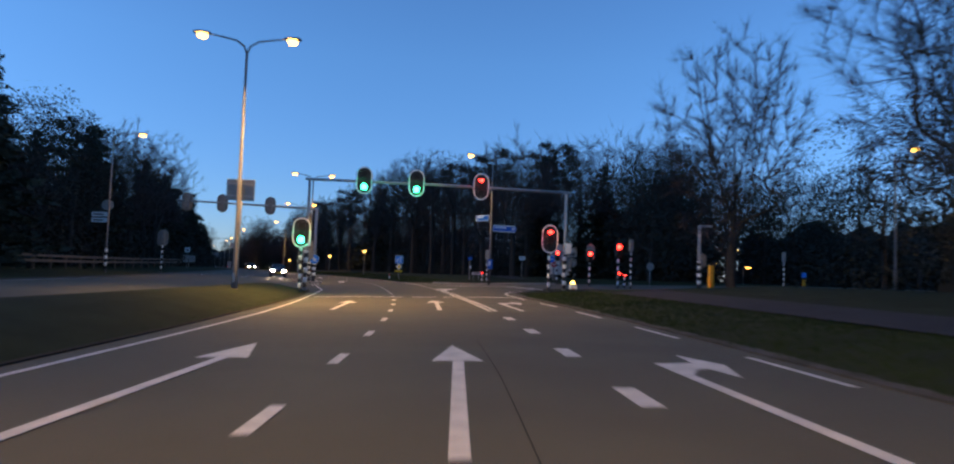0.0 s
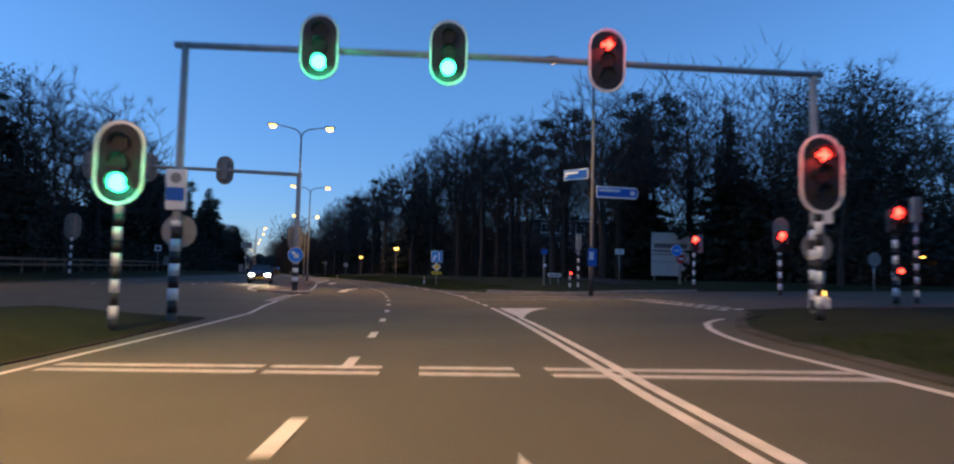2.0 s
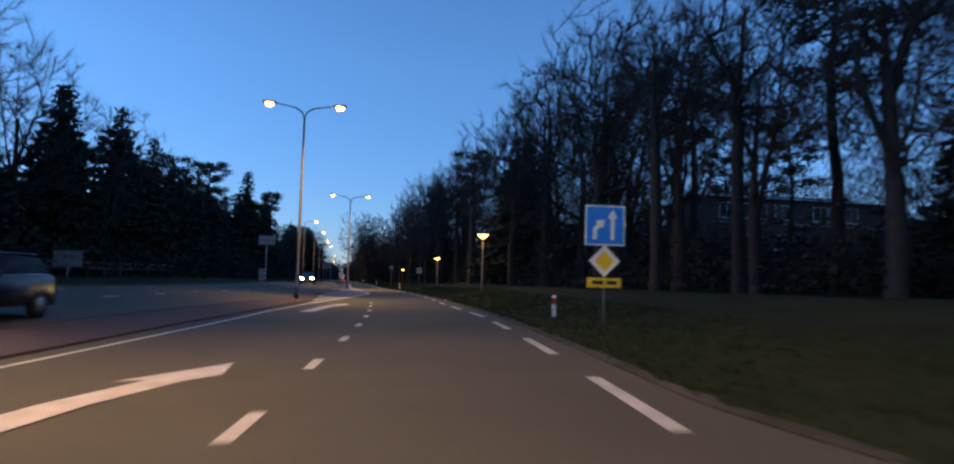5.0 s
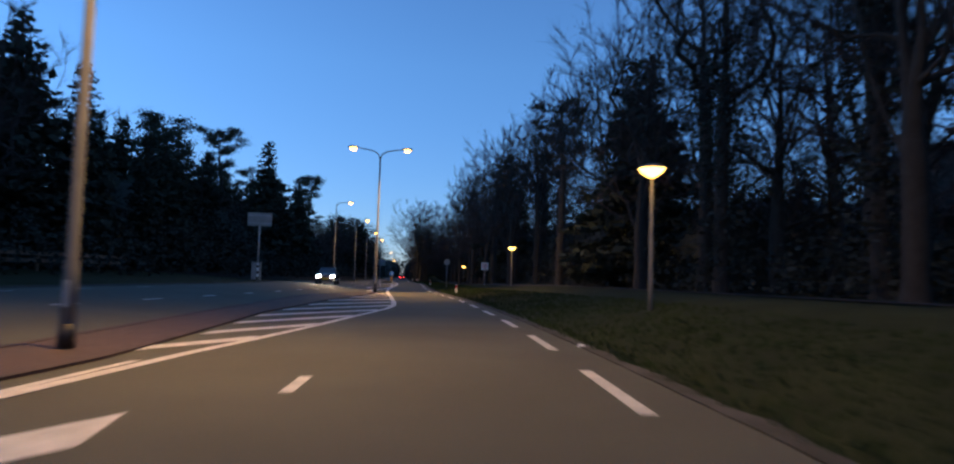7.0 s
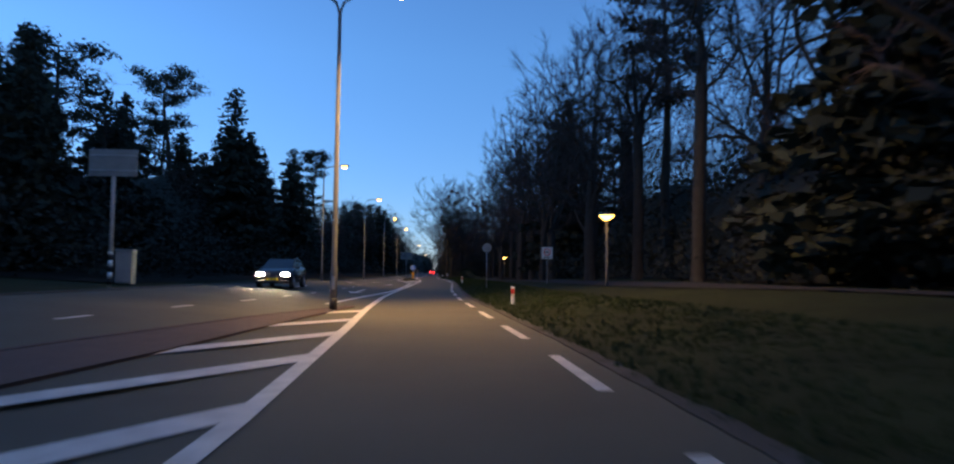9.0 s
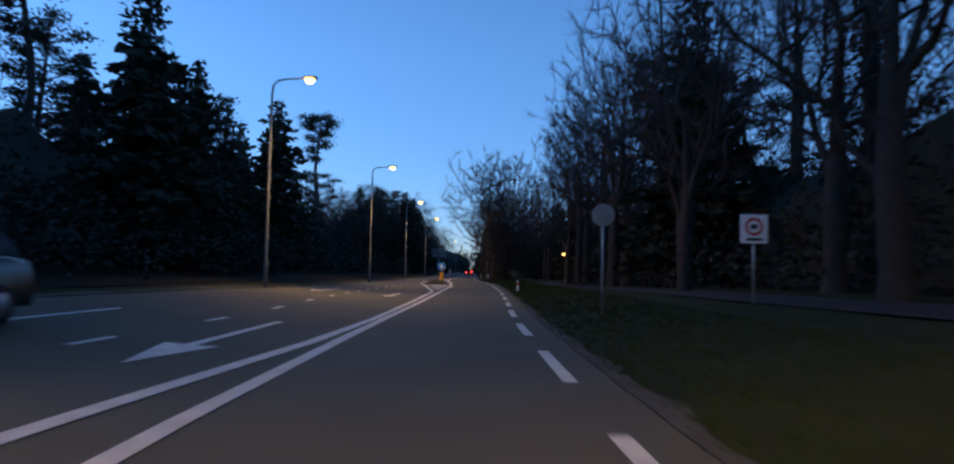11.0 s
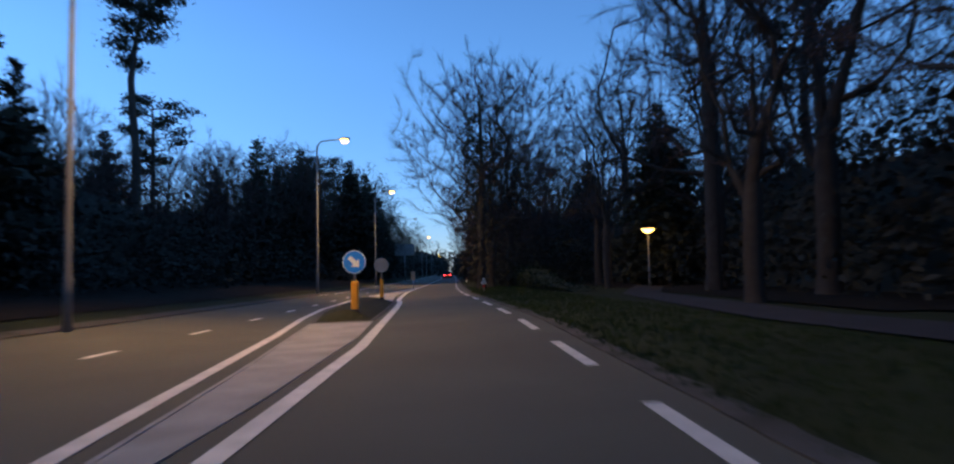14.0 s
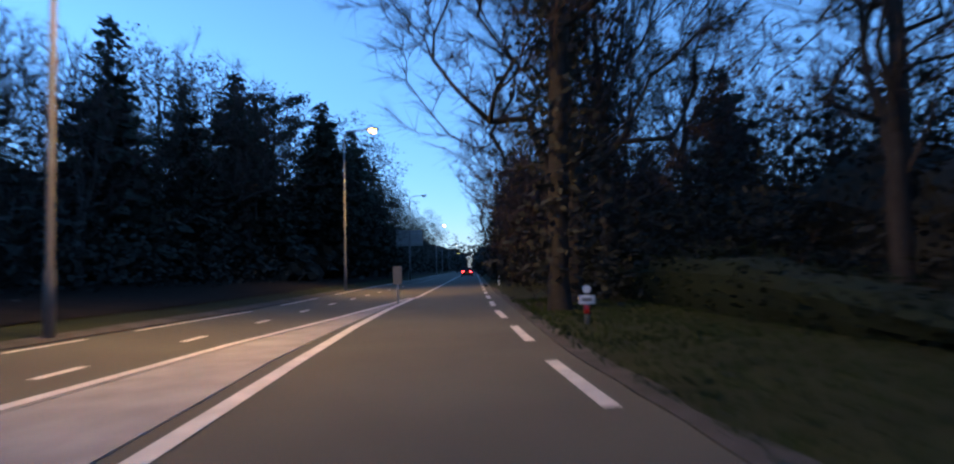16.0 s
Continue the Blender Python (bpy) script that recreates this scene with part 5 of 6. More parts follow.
# ---- trees ----
class Grower:
    """Grows a leafless tree into a given crown: every branch end reaches for a place in the crown from the nearest wood."""

    def __init__(self, seed, h, girth, base=0.3, reach=0.3, fork=0.6, gnarl=0.12, ends=300, twigs=9, twig=0.75, rise=0.3, leaders=0, swing=(0.0, 0.0)):
        r = random.Random(seed)
        self.wood, self.fine = Mesh(), Mesh()
        pts, up, kids = [], [], []
        for k in range(11):
            u = k / 10
            pts.append(Vector((0.25 * u * math.sin(3.1 * u + seed) + swing[0] * u * u, 0.25 * u * math.cos(2.3 * u + seed) + swing[1] * u * u, -0.3 + (h * fork + 0.3) * u)))
            up.append(k - 1)
        lo = h * base
        mid, half = Vector((swing[0], swing[1], (h + lo) / 2)), (h - lo) / 2
        wide = h * reach
        aims = []
        while len(aims) < ends:
            w = Vector((r.gauss(0, 1), r.gauss(0, 1), r.gauss(0, 1))).normalized()
            k = (1 + 0.38 * noise.noise(w * 1.6 + Vector((seed, 0, 0)))) * r.random() ** 0.42
            p = mid + Vector((w.x * wide * k, w.y * wide * k, w.z * half * k))
            if p.z > lo * 0.9:
                aims.append(p)
        self.aims = aims
        root = Vector((0, 0, lo))
        aims.sort(key=lambda p: (p - root).length * r.uniform(0.75, 1.25))
        cloud = np.zeros((12 + leaders * 9 + ends * 8, 3))
        cloud[:11] = [tuple(p) for p in pts]
        course = np.zeros((12 + leaders * 9 + ends * 8, 3))
        course[:11, 2] = 0.35
        # upright limbs that share the crown
        for n in range(leaders):
            a = 2 * math.pi * (n + 0.35 * r.random()) / leaders
            last = 4 + n % 6
            p0, out = pts[last], wide * r.uniform(0.3, 0.62)
            tip = Vector((swing[0] + math.cos(a) * out, swing[1] + math.sin(a) * out, h * r.uniform(0.84, 0.97)))
            for k in range(1, 9):
                u = k / 8
                q = p0.lerp(tip, u) + Vector((math.cos(a), math.sin(a), 0)) * out * 0.42 * u * (1 - u) * 2 + Vector((r.gauss(0, 1), r.gauss(0, 1), 0)) * gnarl * 1.6 * (1 - u)
                pts.append(q)
                up.append(last)
                last = len(pts) - 1
                cloud[last] = tuple(q)
                course[last] = tuple((q - pts[up[last]]).normalized() * 0.5)
        usable = 3
        for aim in aims:
            n = len(pts)
            gap = np.array(tuple(aim)) - cloud[usable:n]
            flat = np.hypot(gap[:, 0], gap[:, 1])
            far = np.linalg.norm(gap, axis=1) + 1e-6
            turn = 1 - np.sum(gap * course[usable:n], axis=1) / far
            cost = far * (1 + 1.1 * turn) + np.maximum(0, rise * flat - gap[:, 2]) * 0.7
            i = usable + int(np.argmin(cost))
            p0 = pts[i]
            reachv = aim - p0
            ln = reachv.length
            if ln < 0.15:
                continue
            way = (p0 - pts[up[i]]).normalized() if up[i] >= 0 else Vector((0, 0, 1))
            bend = p0 + way * ln * 0.14 + Vector((reachv.x, reachv.y, reachv.z * 0.75)) * 0.4 + Vector((r.gauss(0, 1), r.gauss(0, 1), r.gauss(0, 0.6))) * ln * gnarl
            segs = max(1, min(6, round(ln / 0.85)))
            last = i
            for k in range(1, segs + 1):
                u = k / segs
                q = p0 * (1 - u) ** 2 + bend * 2 * u * (1 - u) + aim * u * u
                if k < segs:
                    q = q + Vector((r.gauss(0, 1), r.gauss(0, 1), r.gauss(0, 0.8))) * gnarl * 0.9
                pts.append(q)
                up.append(last)
                last = len(pts) - 1
                cloud[last] = tuple(q)
                course[last] = tuple((q - pts[up[last]]).normalized())
        n = len(pts)
        flow = [0.0] * n
        ended = [True] * n
        for i in range(n - 1, 0, -1):
            if ended[i]:
                flow[i] = 1.0
            flow[up[i]] += flow[i]
            ended[up[i]] = False
        top = max(flow[1], 1.0)
        rad = [girth * max(f, 0.6) ** 0.66 / top ** 0.66 for f in flow]
        for k in range(11):
            rad[k] = max(rad[k], girth * (1 - 0.75 * k / 10))
        rad[0] = girth * 1.35
        for i in range(1, n):
            a, b = pts[up[i]], pts[i]
            ra, rb = min(rad[up[i]], rad[i] * 1.5), rad[i]
            thick = ra > 0.035
            (self.wood if thick else self.fine).tube([a, b], [ra, rb], 9 if ra > 0.16 else 5 if ra > 0.06 else 3, False)
            if rad[i] < 0.05:
                way = (b - a).normalized()
                out = (b - mid).normalized()
                for _ in range(twigs if ended[i] else max(2, twigs // 2)):
                    p = a.lerp(b, r.random())
                    w = (way * 0.6 + out * 0.4 + Vector((r.gauss(0, 0.45), r.gauss(0, 0.45), r.gauss(0.15, 0.4)))).normalized()
                    e = p + w * twig * r.uniform(0.45, 1.35)
                    side = w.cross(Vector((r.uniform(-1, 1), r.uniform(-1, 1), r.uniform(-1, 1)))).normalized() * r.uniform(0.006, 0.013)
                    k = len(self.fine.v)
                    self.fine.v += [tuple(p - side), tuple(p + side), tuple(e)]
                    self.fine.f.append((k, k + 1, k + 2))


GROWTH = {
    "oak": dict(base=0.3, reach=0.33, fork=0.5, gnarl=0.13, ends=290, twigs=20, twig=0.8, leaders=3),
    "tall": dict(base=0.48, reach=0.2, fork=0.8, gnarl=0.07, ends=230, twigs=22, twig=0.9),
    "beech": dict(base=0.2, reach=0.3, fork=0.62, gnarl=0.05, ends=320, twigs=22, twig=1.0, rise=0.4, leaders=5),
    "fan": dict(base=0.16, reach=0.3, fork=0.45, gnarl=0.03, ends=520, twigs=26, twig=1.0, rise=0.5, leaders=8),
    "spread": dict(base=0.22, reach=0.42, fork=0.4, gnarl=0.06, ends=560, twigs=24, twig=0.95, rise=0.4, leaders=6),
    "slim": dict(base=0.3, reach=0.24, fork=0.75, gnarl=0.06, ends=110, twigs=13, twig=1.2),
}


def leaf_cards(m, r, centre, size, n, card, flat=0.6):
    for _ in range(n):
        w = Vector((r.gauss(0, 1), r.gauss(0, 1), r.gauss(0, 1) * flat))
        p = centre + w * size * 0.5
        a = Vector((r.uniform(-1, 1), r.uniform(-1, 1), r.uniform(-0.6, 0.6))).normalized() * card * r.uniform(0.6, 1.3)
        b = a.cross(Vector((r.uniform(-1, 1), r.uniform(-1, 1), r.uniform(-1, 1)))).normalized() * card * r.uniform(0.4, 0.9)
        k = len(m.v)
        m.v += [tuple(p - a), tuple(p + b), tuple(p + a), tuple(p - b * 0.6)]
        m.f.append((k, k + 1, k + 2, k + 3))


def bare_tree_meshes(kind, seed, h, girth, ivy=0.0, swing=(0.0, 0.0)):
    g = Grower(seed, h, girth, swing=swing, **GROWTH[kind])
    iv = None
    if ivy:
        iv = Mesh()
        r = random.Random(seed + 5)
        for k in range(int(ivy * 130)):
            z = h * 0.6 * (k / (ivy * 130)) ** 0.9
            leaf_cards(iv, r, Vector((r.gauss(0, 0.3), r.gauss(0, 0.3), z + 0.5)), 1.0, 16, 0.13, 1.0)
    return [g.wood.data("trunk", True), g.fine.data("crown"), iv.data("ivy") if iv else None]


def conifer_meshes(seed, h, width, ragged=0.3):
    r = random.Random(seed)
    wood, crown = Mesh(), Mesh()
    wood.tube([(0, 0, -0.3), (0.05, 0, h * 0.5), (0, 0, h)], [h * 0.018, h * 0.012, 0.02], 8, False)
    n = 150
    lump = [r.uniform(1 - ragged, 1 + ragged) for _ in range(24)]
    for k in range(n):
        u = 0.05 + 0.945 * (k / n) ** 1.05
        z = h * u
        a = 2.399 * k + r.uniform(-0.5, 0.5)
        bulge = lump[int(u * 7) * 3 % 24 + int((a % 6.28) / 2.1)] if u < 0.93 else 1.0
        ln = (width * min(1.0, 0.55 + u * 2.5) * (1 - u) ** 0.8 * bulge + 0.14) * r.uniform(0.75, 1.1)
        droop = r.uniform(-0.38, -0.05) if u < 0.8 else r.uniform(-0.1, 0.35)
        root = Vector((0, 0, z))
        tip = Vector((math.cos(a) * ln, math.sin(a) * ln, z + ln * droop))
        wood.tube([root, tip], [0.035, 0.01], 3, False)
        q = max(2, int(ln / 0.27))
        for j in range(q):
            v = (j + 0.7) / q
            p = root.lerp(tip, v)
            leaf_cards(crown, r, p, 0.34 + 0.5 * (1 - v) * min(1, ln / 2), 4, 0.38 if ln > 1 else 0.22, 0.55)
    return [wood.data("trunk", True), crown.data("crown"), None]


def pine_meshes(seed, h, lean=0.0, tuft=1.0, low=0.72):
    """A tall bare-stemmed pine with a broken flat crown."""
    r = random.Random(seed)
    wood, crown = Mesh(), Mesh()
    pts = [Vector((lean * (k / 6) ** 2 + 0.15 * math.sin(k * 1.3), 0.1 * math.cos(k * 1.7), h * 0.94 * k / 6)) for k in range(7)]
    pts[0].z = -0.3
    wood.tube(pts, [0.32, 0.28, 0.25, 0.22, 0.18, 0.13, 0.06], 9, False)
    for k in range(17):
        u = low + (1 - low) * (k / 16) ** 0.8
        i = min(int(u * 6), 5)
        p = pts[i].lerp(pts[i + 1], u * 6 - i)
        a = 2.4 * k + r.uniform(-0.4, 0.4)
        ln = h * 0.15 * tuft * (1.25 - 0.6 * abs(u - 0.86) / 0.2) * r.uniform(0.6, 1.2)
        mid = p + Vector((math.cos(a) * ln * 0.55, math.sin(a) * ln * 0.55, ln * 0.12))
        tip = p + Vector((math.cos(a) * ln, math.sin(a) * ln, ln * r.uniform(0.15, 0.4)))
        wood.tube([p, mid, tip], [0.08, 0.05, 0.02], 5, False)
        for q in (mid.lerp(tip, 0.3), mid.lerp(tip, 0.75), tip):
            leaf_cards(crown, r, q + Vector((0, 0, 0.15)), 0.85 * tuft, 70, 0.15, 0.45)
    return [wood.data("trunk", True), crown.data("crown"), None]


def crooked_pine(seed, h, width):
    """An old pine on a winding bare stem, its crown a few broken clumps on bent boughs."""
    r = random.Random(seed)
    wood, crown = Mesh(), Mesh()
    pts = [Vector((0.35 * math.sin(k * 0.9 + seed) * k / 9, 0.3 * math.cos(k * 1.2 + seed) * k / 9, h * k / 9)) for k in range(10)]
    pts[0] = Vector((0, 0, -0.3))
    wood.tube(pts, [0.3, 0.27, 0.25, 0.23, 0.21, 0.19, 0.17, 0.14, 0.1, 0.03], 9, False)
    boughs = [(0.72, 0.35), (0.77, 0.5), (0.81, 0.45), (0.85, 0.7), (0.88, 0.6), (0.9, 0.9), (0.92, 1.0), (0.94, 0.85), (0.955, 1.05), (0.97, 0.8), (0.98, 0.9), (0.99, 0.55), (0.995, 0.35)]
    for k, (u, reach) in enumerate(boughs):
        i = min(int(u * 9), 8)
        p = pts[i].lerp(pts[i + 1], u * 9 - i)
        a = 2.4 * k + r.uniform(-0.6, 0.6)
        ln = width * reach * r.uniform(0.6, 1.05)
        side = Vector((math.cos(a), math.sin(a), 0))
        q = p + side * ln * 0.5 + Vector((0, 0, -0.12 * ln))
        tip = p + side * ln + Vector((0, 0, r.uniform(0.0, 0.25) * ln))
        wood.tube([p, q, tip], [0.07, 0.05, 0.02], 5, False)
        for c, size in ((q.lerp(tip, 0.4), 0.7), (tip, 0.95), (tip + Vector((r.uniform(-0.5, 0.5), r.uniform(-0.5, 0.5), 0.25)), 0.7)):
            leaf_cards(crown, r, c + Vector((0, 0, 0.12)), size * 0.95, 150, 0.11, 0.45)
    return [wood.data("trunk", True), crown.data("crown"), None]


def round_evergreen(seed, h, reach, base=0.16):
    """A broad evergreen: forked limbs under a domed crown of leaf clumps with gaps between them."""
    g = Grower(seed, h, 0.26, base=base, reach=reach, fork=0.5, gnarl=0.08, ends=150, twigs=2, twig=0.5)
    r = random.Random(seed + 9)
    crown = Mesh()
    for p in g.aims:
        leaf_cards(crown, r, p, 1.1, 30, 0.14, 0.7)
    return [g.wood.data("trunk", True), crown.data("crown"), None]


def plant(kind_label, meshes, s, d, scale=1.0, turn=0.0, leafy=NEEDLE, group="trees", wide=1.0):
    x, y = plan(s, d)
    t = thing("tree", Matrix.LocRotScale((x, y, height(s, d)), Euler((0, 0, radians(turn))), (scale * wide, scale * wide, scale)), kind_label, "tree", group)
    part("trunk", meshes[0], BARK, t)
    part("crown", meshes[1], leafy, t)
    if meshes[2]:
        part("ivy", meshes[2], LEAF, t, "dark ivy on the stem")
    return t


rt = random.Random(11)
# each kind is grown a few times, at 16 m, and planted in several sizes
OAKS = [bare_tree_meshes("oak", 21 + k, 16, 0.32) for k in range(3)]
TALLS = [bare_tree_meshes("tall", 31 + k, 16, 0.27, 0.0 if k % 2 else 0.8) for k in range(4)]
SPREADS = [bare_tree_meshes("spread", 91, 16, 0.34, 0.4), bare_tree_meshes("beech", 93, 16, 0.3, 0.5)]
LEANS = [bare_tree_meshes("slim", 95 + k, 16, 0.2) for k in range(3)]
BEECHES = [bare_tree_meshes("beech", 41 + k, 16, 0.33) for k in range(3)]
FANS = [bare_tree_meshes("fan", 101, 16, 0.27)]
SPRUCES = [conifer_meshes(51 + k, 16, 3.9, 0.35) for k in range(3)]
FIRS = [conifer_meshes(61 + k, 16, 2.9, 0.25) for k in range(2)]
PINES = [pine_meshes(71 + k, 16, 0.5 - 0.4 * k, 1.0, 0.6) for k in range(2)]
DOMES = [round_evergreen(111, 16, 0.3), round_evergreen(112, 16, 0.36), round_evergreen(113, 16, 0.26)]
UMBRELLAS = [crooked_pine(81, 16, 2.0), crooked_pine(82, 16, 3.6)]

# s, d, height, kind
RIGHT = [(37.3, 19.2, 13.8, "G"), (21, 19, 15, "G"), (28, 27, 13, "B"), (14, 17, 16, "G"), (92, 29, 17, "B"), (88, 28, 17.5, "P"), (41, 33, 11.5, "R"), (36, 36, 12.5, "R"), (31, 31, 12.5, "R"), (14, 30, 15, "T"),
         (33, 47, 13, "R"), (62.8, 27.5, 12.0, "R"), (67, 33, 13.4, "R"), (74, 37, 15, "R"), (86, 26, 16, "S"), (70.5, 38, 14.5, "R"), (79, 31, 15, "S"), (42, 46, 12.5, "R"),
         (69, 46.5, 12.0, "R"), (67, 49, 12.5, "R"), (65, 51, 12.5, "R"), (63, 54, 13, "R"), (70, 52, 12.5, "R"), (66, 57, 13, "R"), (74, 49, 12, "R"), (29, 40, 13, "R"), (24, 33, 12.5, "R"), (72, 34, 15.6, "B"), (80, 37, 18.6, "B"), (88, 36, 19.4, "B"), (76, 17.5, 15.5, "O"), (81, 21.5, 15.5, "T"),
         (85, 31, 17, "T"), (88, 18, 15.5, "O"), (91.6, 20.9, 17, "T"), (96.2, 16.7, 16.1, "T"), (99, 24, 18, "P"), (103, 15.5, 16.9, "T"), (107, 19, 18.2, "B"), (111, 15, 18.3, "O"), (115, 17, 19.3, "T"), (119, 27, 19, "P"),
         (122.5, 14.7, 17.9, "T"), (127, 16, 18.7, "T"), (131, 14, 17.4, "B"), (135, 20, 19, "B"), (139.5, 16.5, 17, "S"), (141.5, 18.5, 18, "S"), (143, 17, 18.8, "O"), (148, 13, 16.1, "T"), (152, 18, 19.1, "B"), (156, 12.6, 15.7, "T"),
         (161, 16, 17.5, "P"), (165, 12, 15.9, "O"), (170, 16, 17.1, "T"), (177.2, 11.2, 16.2, "O"), (181, 18.3, 18.3, "T"), (184, 14, 18, "S"), (190, 11.2, 16.4, "B"), (194, 16, 19, "T"), (198.6, 11.4, 16.5, "B"), (203, 17, 19, "P"),
         (208, 13, 18, "O"), (214, 11.5, 16.2, "T"), (222.5, 9.0, 10.8, "O"), (226, 13, 11, "S"), (231, 10.3, 12.5, "O"), (236, 13.5, 15, "T"), (246, 10.0, 12.7, "B"), (252, 14, 11.8, "S"), (236.7, 3.3, 16, "W"), (233.4, 2.5, 15, "T"), (240, 5.2, 15.5, "W"),
         (244, 6.2, 11.9, "O"), (250, 6.5, 12.3, "T"), (257, 3.4, 12.5, "W"), (259, 6.2, 8, "R"), (269, 5.8, 8.5, "R"), (281, 5.4, 9, "R"), (172, 9.6, 13.6, "O"), (186, 9.4, 14.2, "O"), (205, 9.2, 13.0, "O"), (216.5, 12.8, 16, "B"), (160, 10.8, 15.4, "B"), (262, 9, 15, "T"), (270, 3.2, 13, "W"), (286, 3.0, 13, "W"),
         (280, 7, 12.9, "T"), (290, 6, 13.7, "S"), (302, 6, 13.1, "O"), (316, 7, 13.7, "T"), (332, 7, 14.5, "B"), (350, 7, 13, "R"), (372, 7, 13.5, "R"), (400, 8, 14, "R"), (430, 8, 15, "R"), (470, 8, 16, "R"), (222, 20, 17, "P"), (228, 18, 13, "R"), (78, 55, 14, "R"), (68.5, 34.5, 15.5, "B"), (71, 40.5, 15.5, "B"), (60, 58, 13.5, "R"), (296, 6.5, 11, "R"), (322, 6.5, 11, "R"),
         (91, 31, 16.5, "P"), (87, 22, 15, "B"), (100, 20, 16, "B"), (117, 20, 17.5, "B"), (125, 19, 17.5, "B")]
LEFT = [(185.5, -26, 14.0, "P"), (189, -25.5, 14.5, "S"), (195.5, -25.5, 13.5, "S"), (203, -25, 14.5, "S"), (209.5, -26, 16.1, "P"), (162.5, -25.5, 15.7, "S"), (168, -26.5, 15.9, "P"), (173, -25.5, 14.7, "S"), (166, -30, 16.1, "S"), (172, -31, 17, "O"),
        (44, -24.5, 13, "S"), (50, -27, 11, "U"), (56, -26, 11.5, "R"), (62, -28, 12.5, "R"), (67, -26.5, 11.8, "P"), (71, -28, 12.0, "R"), (76, -26.5, 12.6, "R"), (79, -28, 14.5, "S"), (82, -25.5, 13.5, "B"), (85, -27, 14.5, "B"),
        (91, -25.5, 15, "O"), (95, -29, 16.0, "B"), (100, -25, 15.5, "B"), (105, -24, 16.5, "O"), (110, -26, 15, "S"), (115, -24, 15, "B"), (120, -23.5, 14, "S"), (126, -25, 15, "S"), (131, -23, 14, "O"), (136, -24, 16, "S"),
        (140, -22, 14, "S"), (145, -23, 12, "F"), (150, -21.5, 11.3, "F"), (154.3, -20.4, 13.1, "F"), (159, -23, 14, "S"), (164, -21, 10.4, "P"), (169, -22, 13.3, "S"), (180.9, -23.8, 17.8, "u"), (183.3, -18.4, 17.7, "S"), (189, -20.5, 14.0, "F"),
        (194, -20, 15.7, "S"), (199, -19.5, 13.6, "F"), (206, -20.5, 12.1, "F"), (209.4, -18.6, 16.6, "S"), (216, -18.5, 10.3, "F"), (222, -20, 10, "O"), (228.8, -19.3, 19.2, "U"), (233, -20, 12, "P"), (238, -18, 10.0, "O"), (242, -19, 10.5, "T"),
        (247, -17, 12.8, "S"), (243, -16, 9.2, "O"), (254, -18, 12.5, "T"), (258, -16.5, 14.0, "B"), (264, -17, 15, "S"), (270, -16, 14, "P"), (277, -17, 15.4, "B"), (285, -15.5, 14, "R"), (293, -15, 13.8, "R"), (302, -15, 14.6, "S"),
        (312, -14.5, 12.6, "R"), (324, -14.5, 12, "R"), (338, -14, 12, "R"), (356, -14, 13, "R"), (378, -13.5, 13, "R"), (405, -13, 15, "R"), (440, -13, 16, "R"), (224, -24, 10, "R"), (232, -23, 8, "R"), (274, -13, 15.5, "S"), (280, -12, 14, "R"), (286, -12.5, 15.5, "S"), (293, -11.5, 13.5, "R"), (299, -12, 13.5, "S"), (306, -11.5, 12, "R"), (251, -18.5, 11.5, "R"), (256.5, -17.5, 12, "S"), (261, -17, 13, "R"), (267, -16.5, 13.5, "S"), (273, -16, 13.5, "R"), (281, -16, 13, "S"), (216.8, -24.8, 16.0, "S"), (197, -21, 12.5, "B"), (224, -23, 11, "B"),
        (231, -22, 10.5, "B"), (237, -21, 11, "O"), (248, -20, 12, "B"), (262, -15.5, 13, "O")]
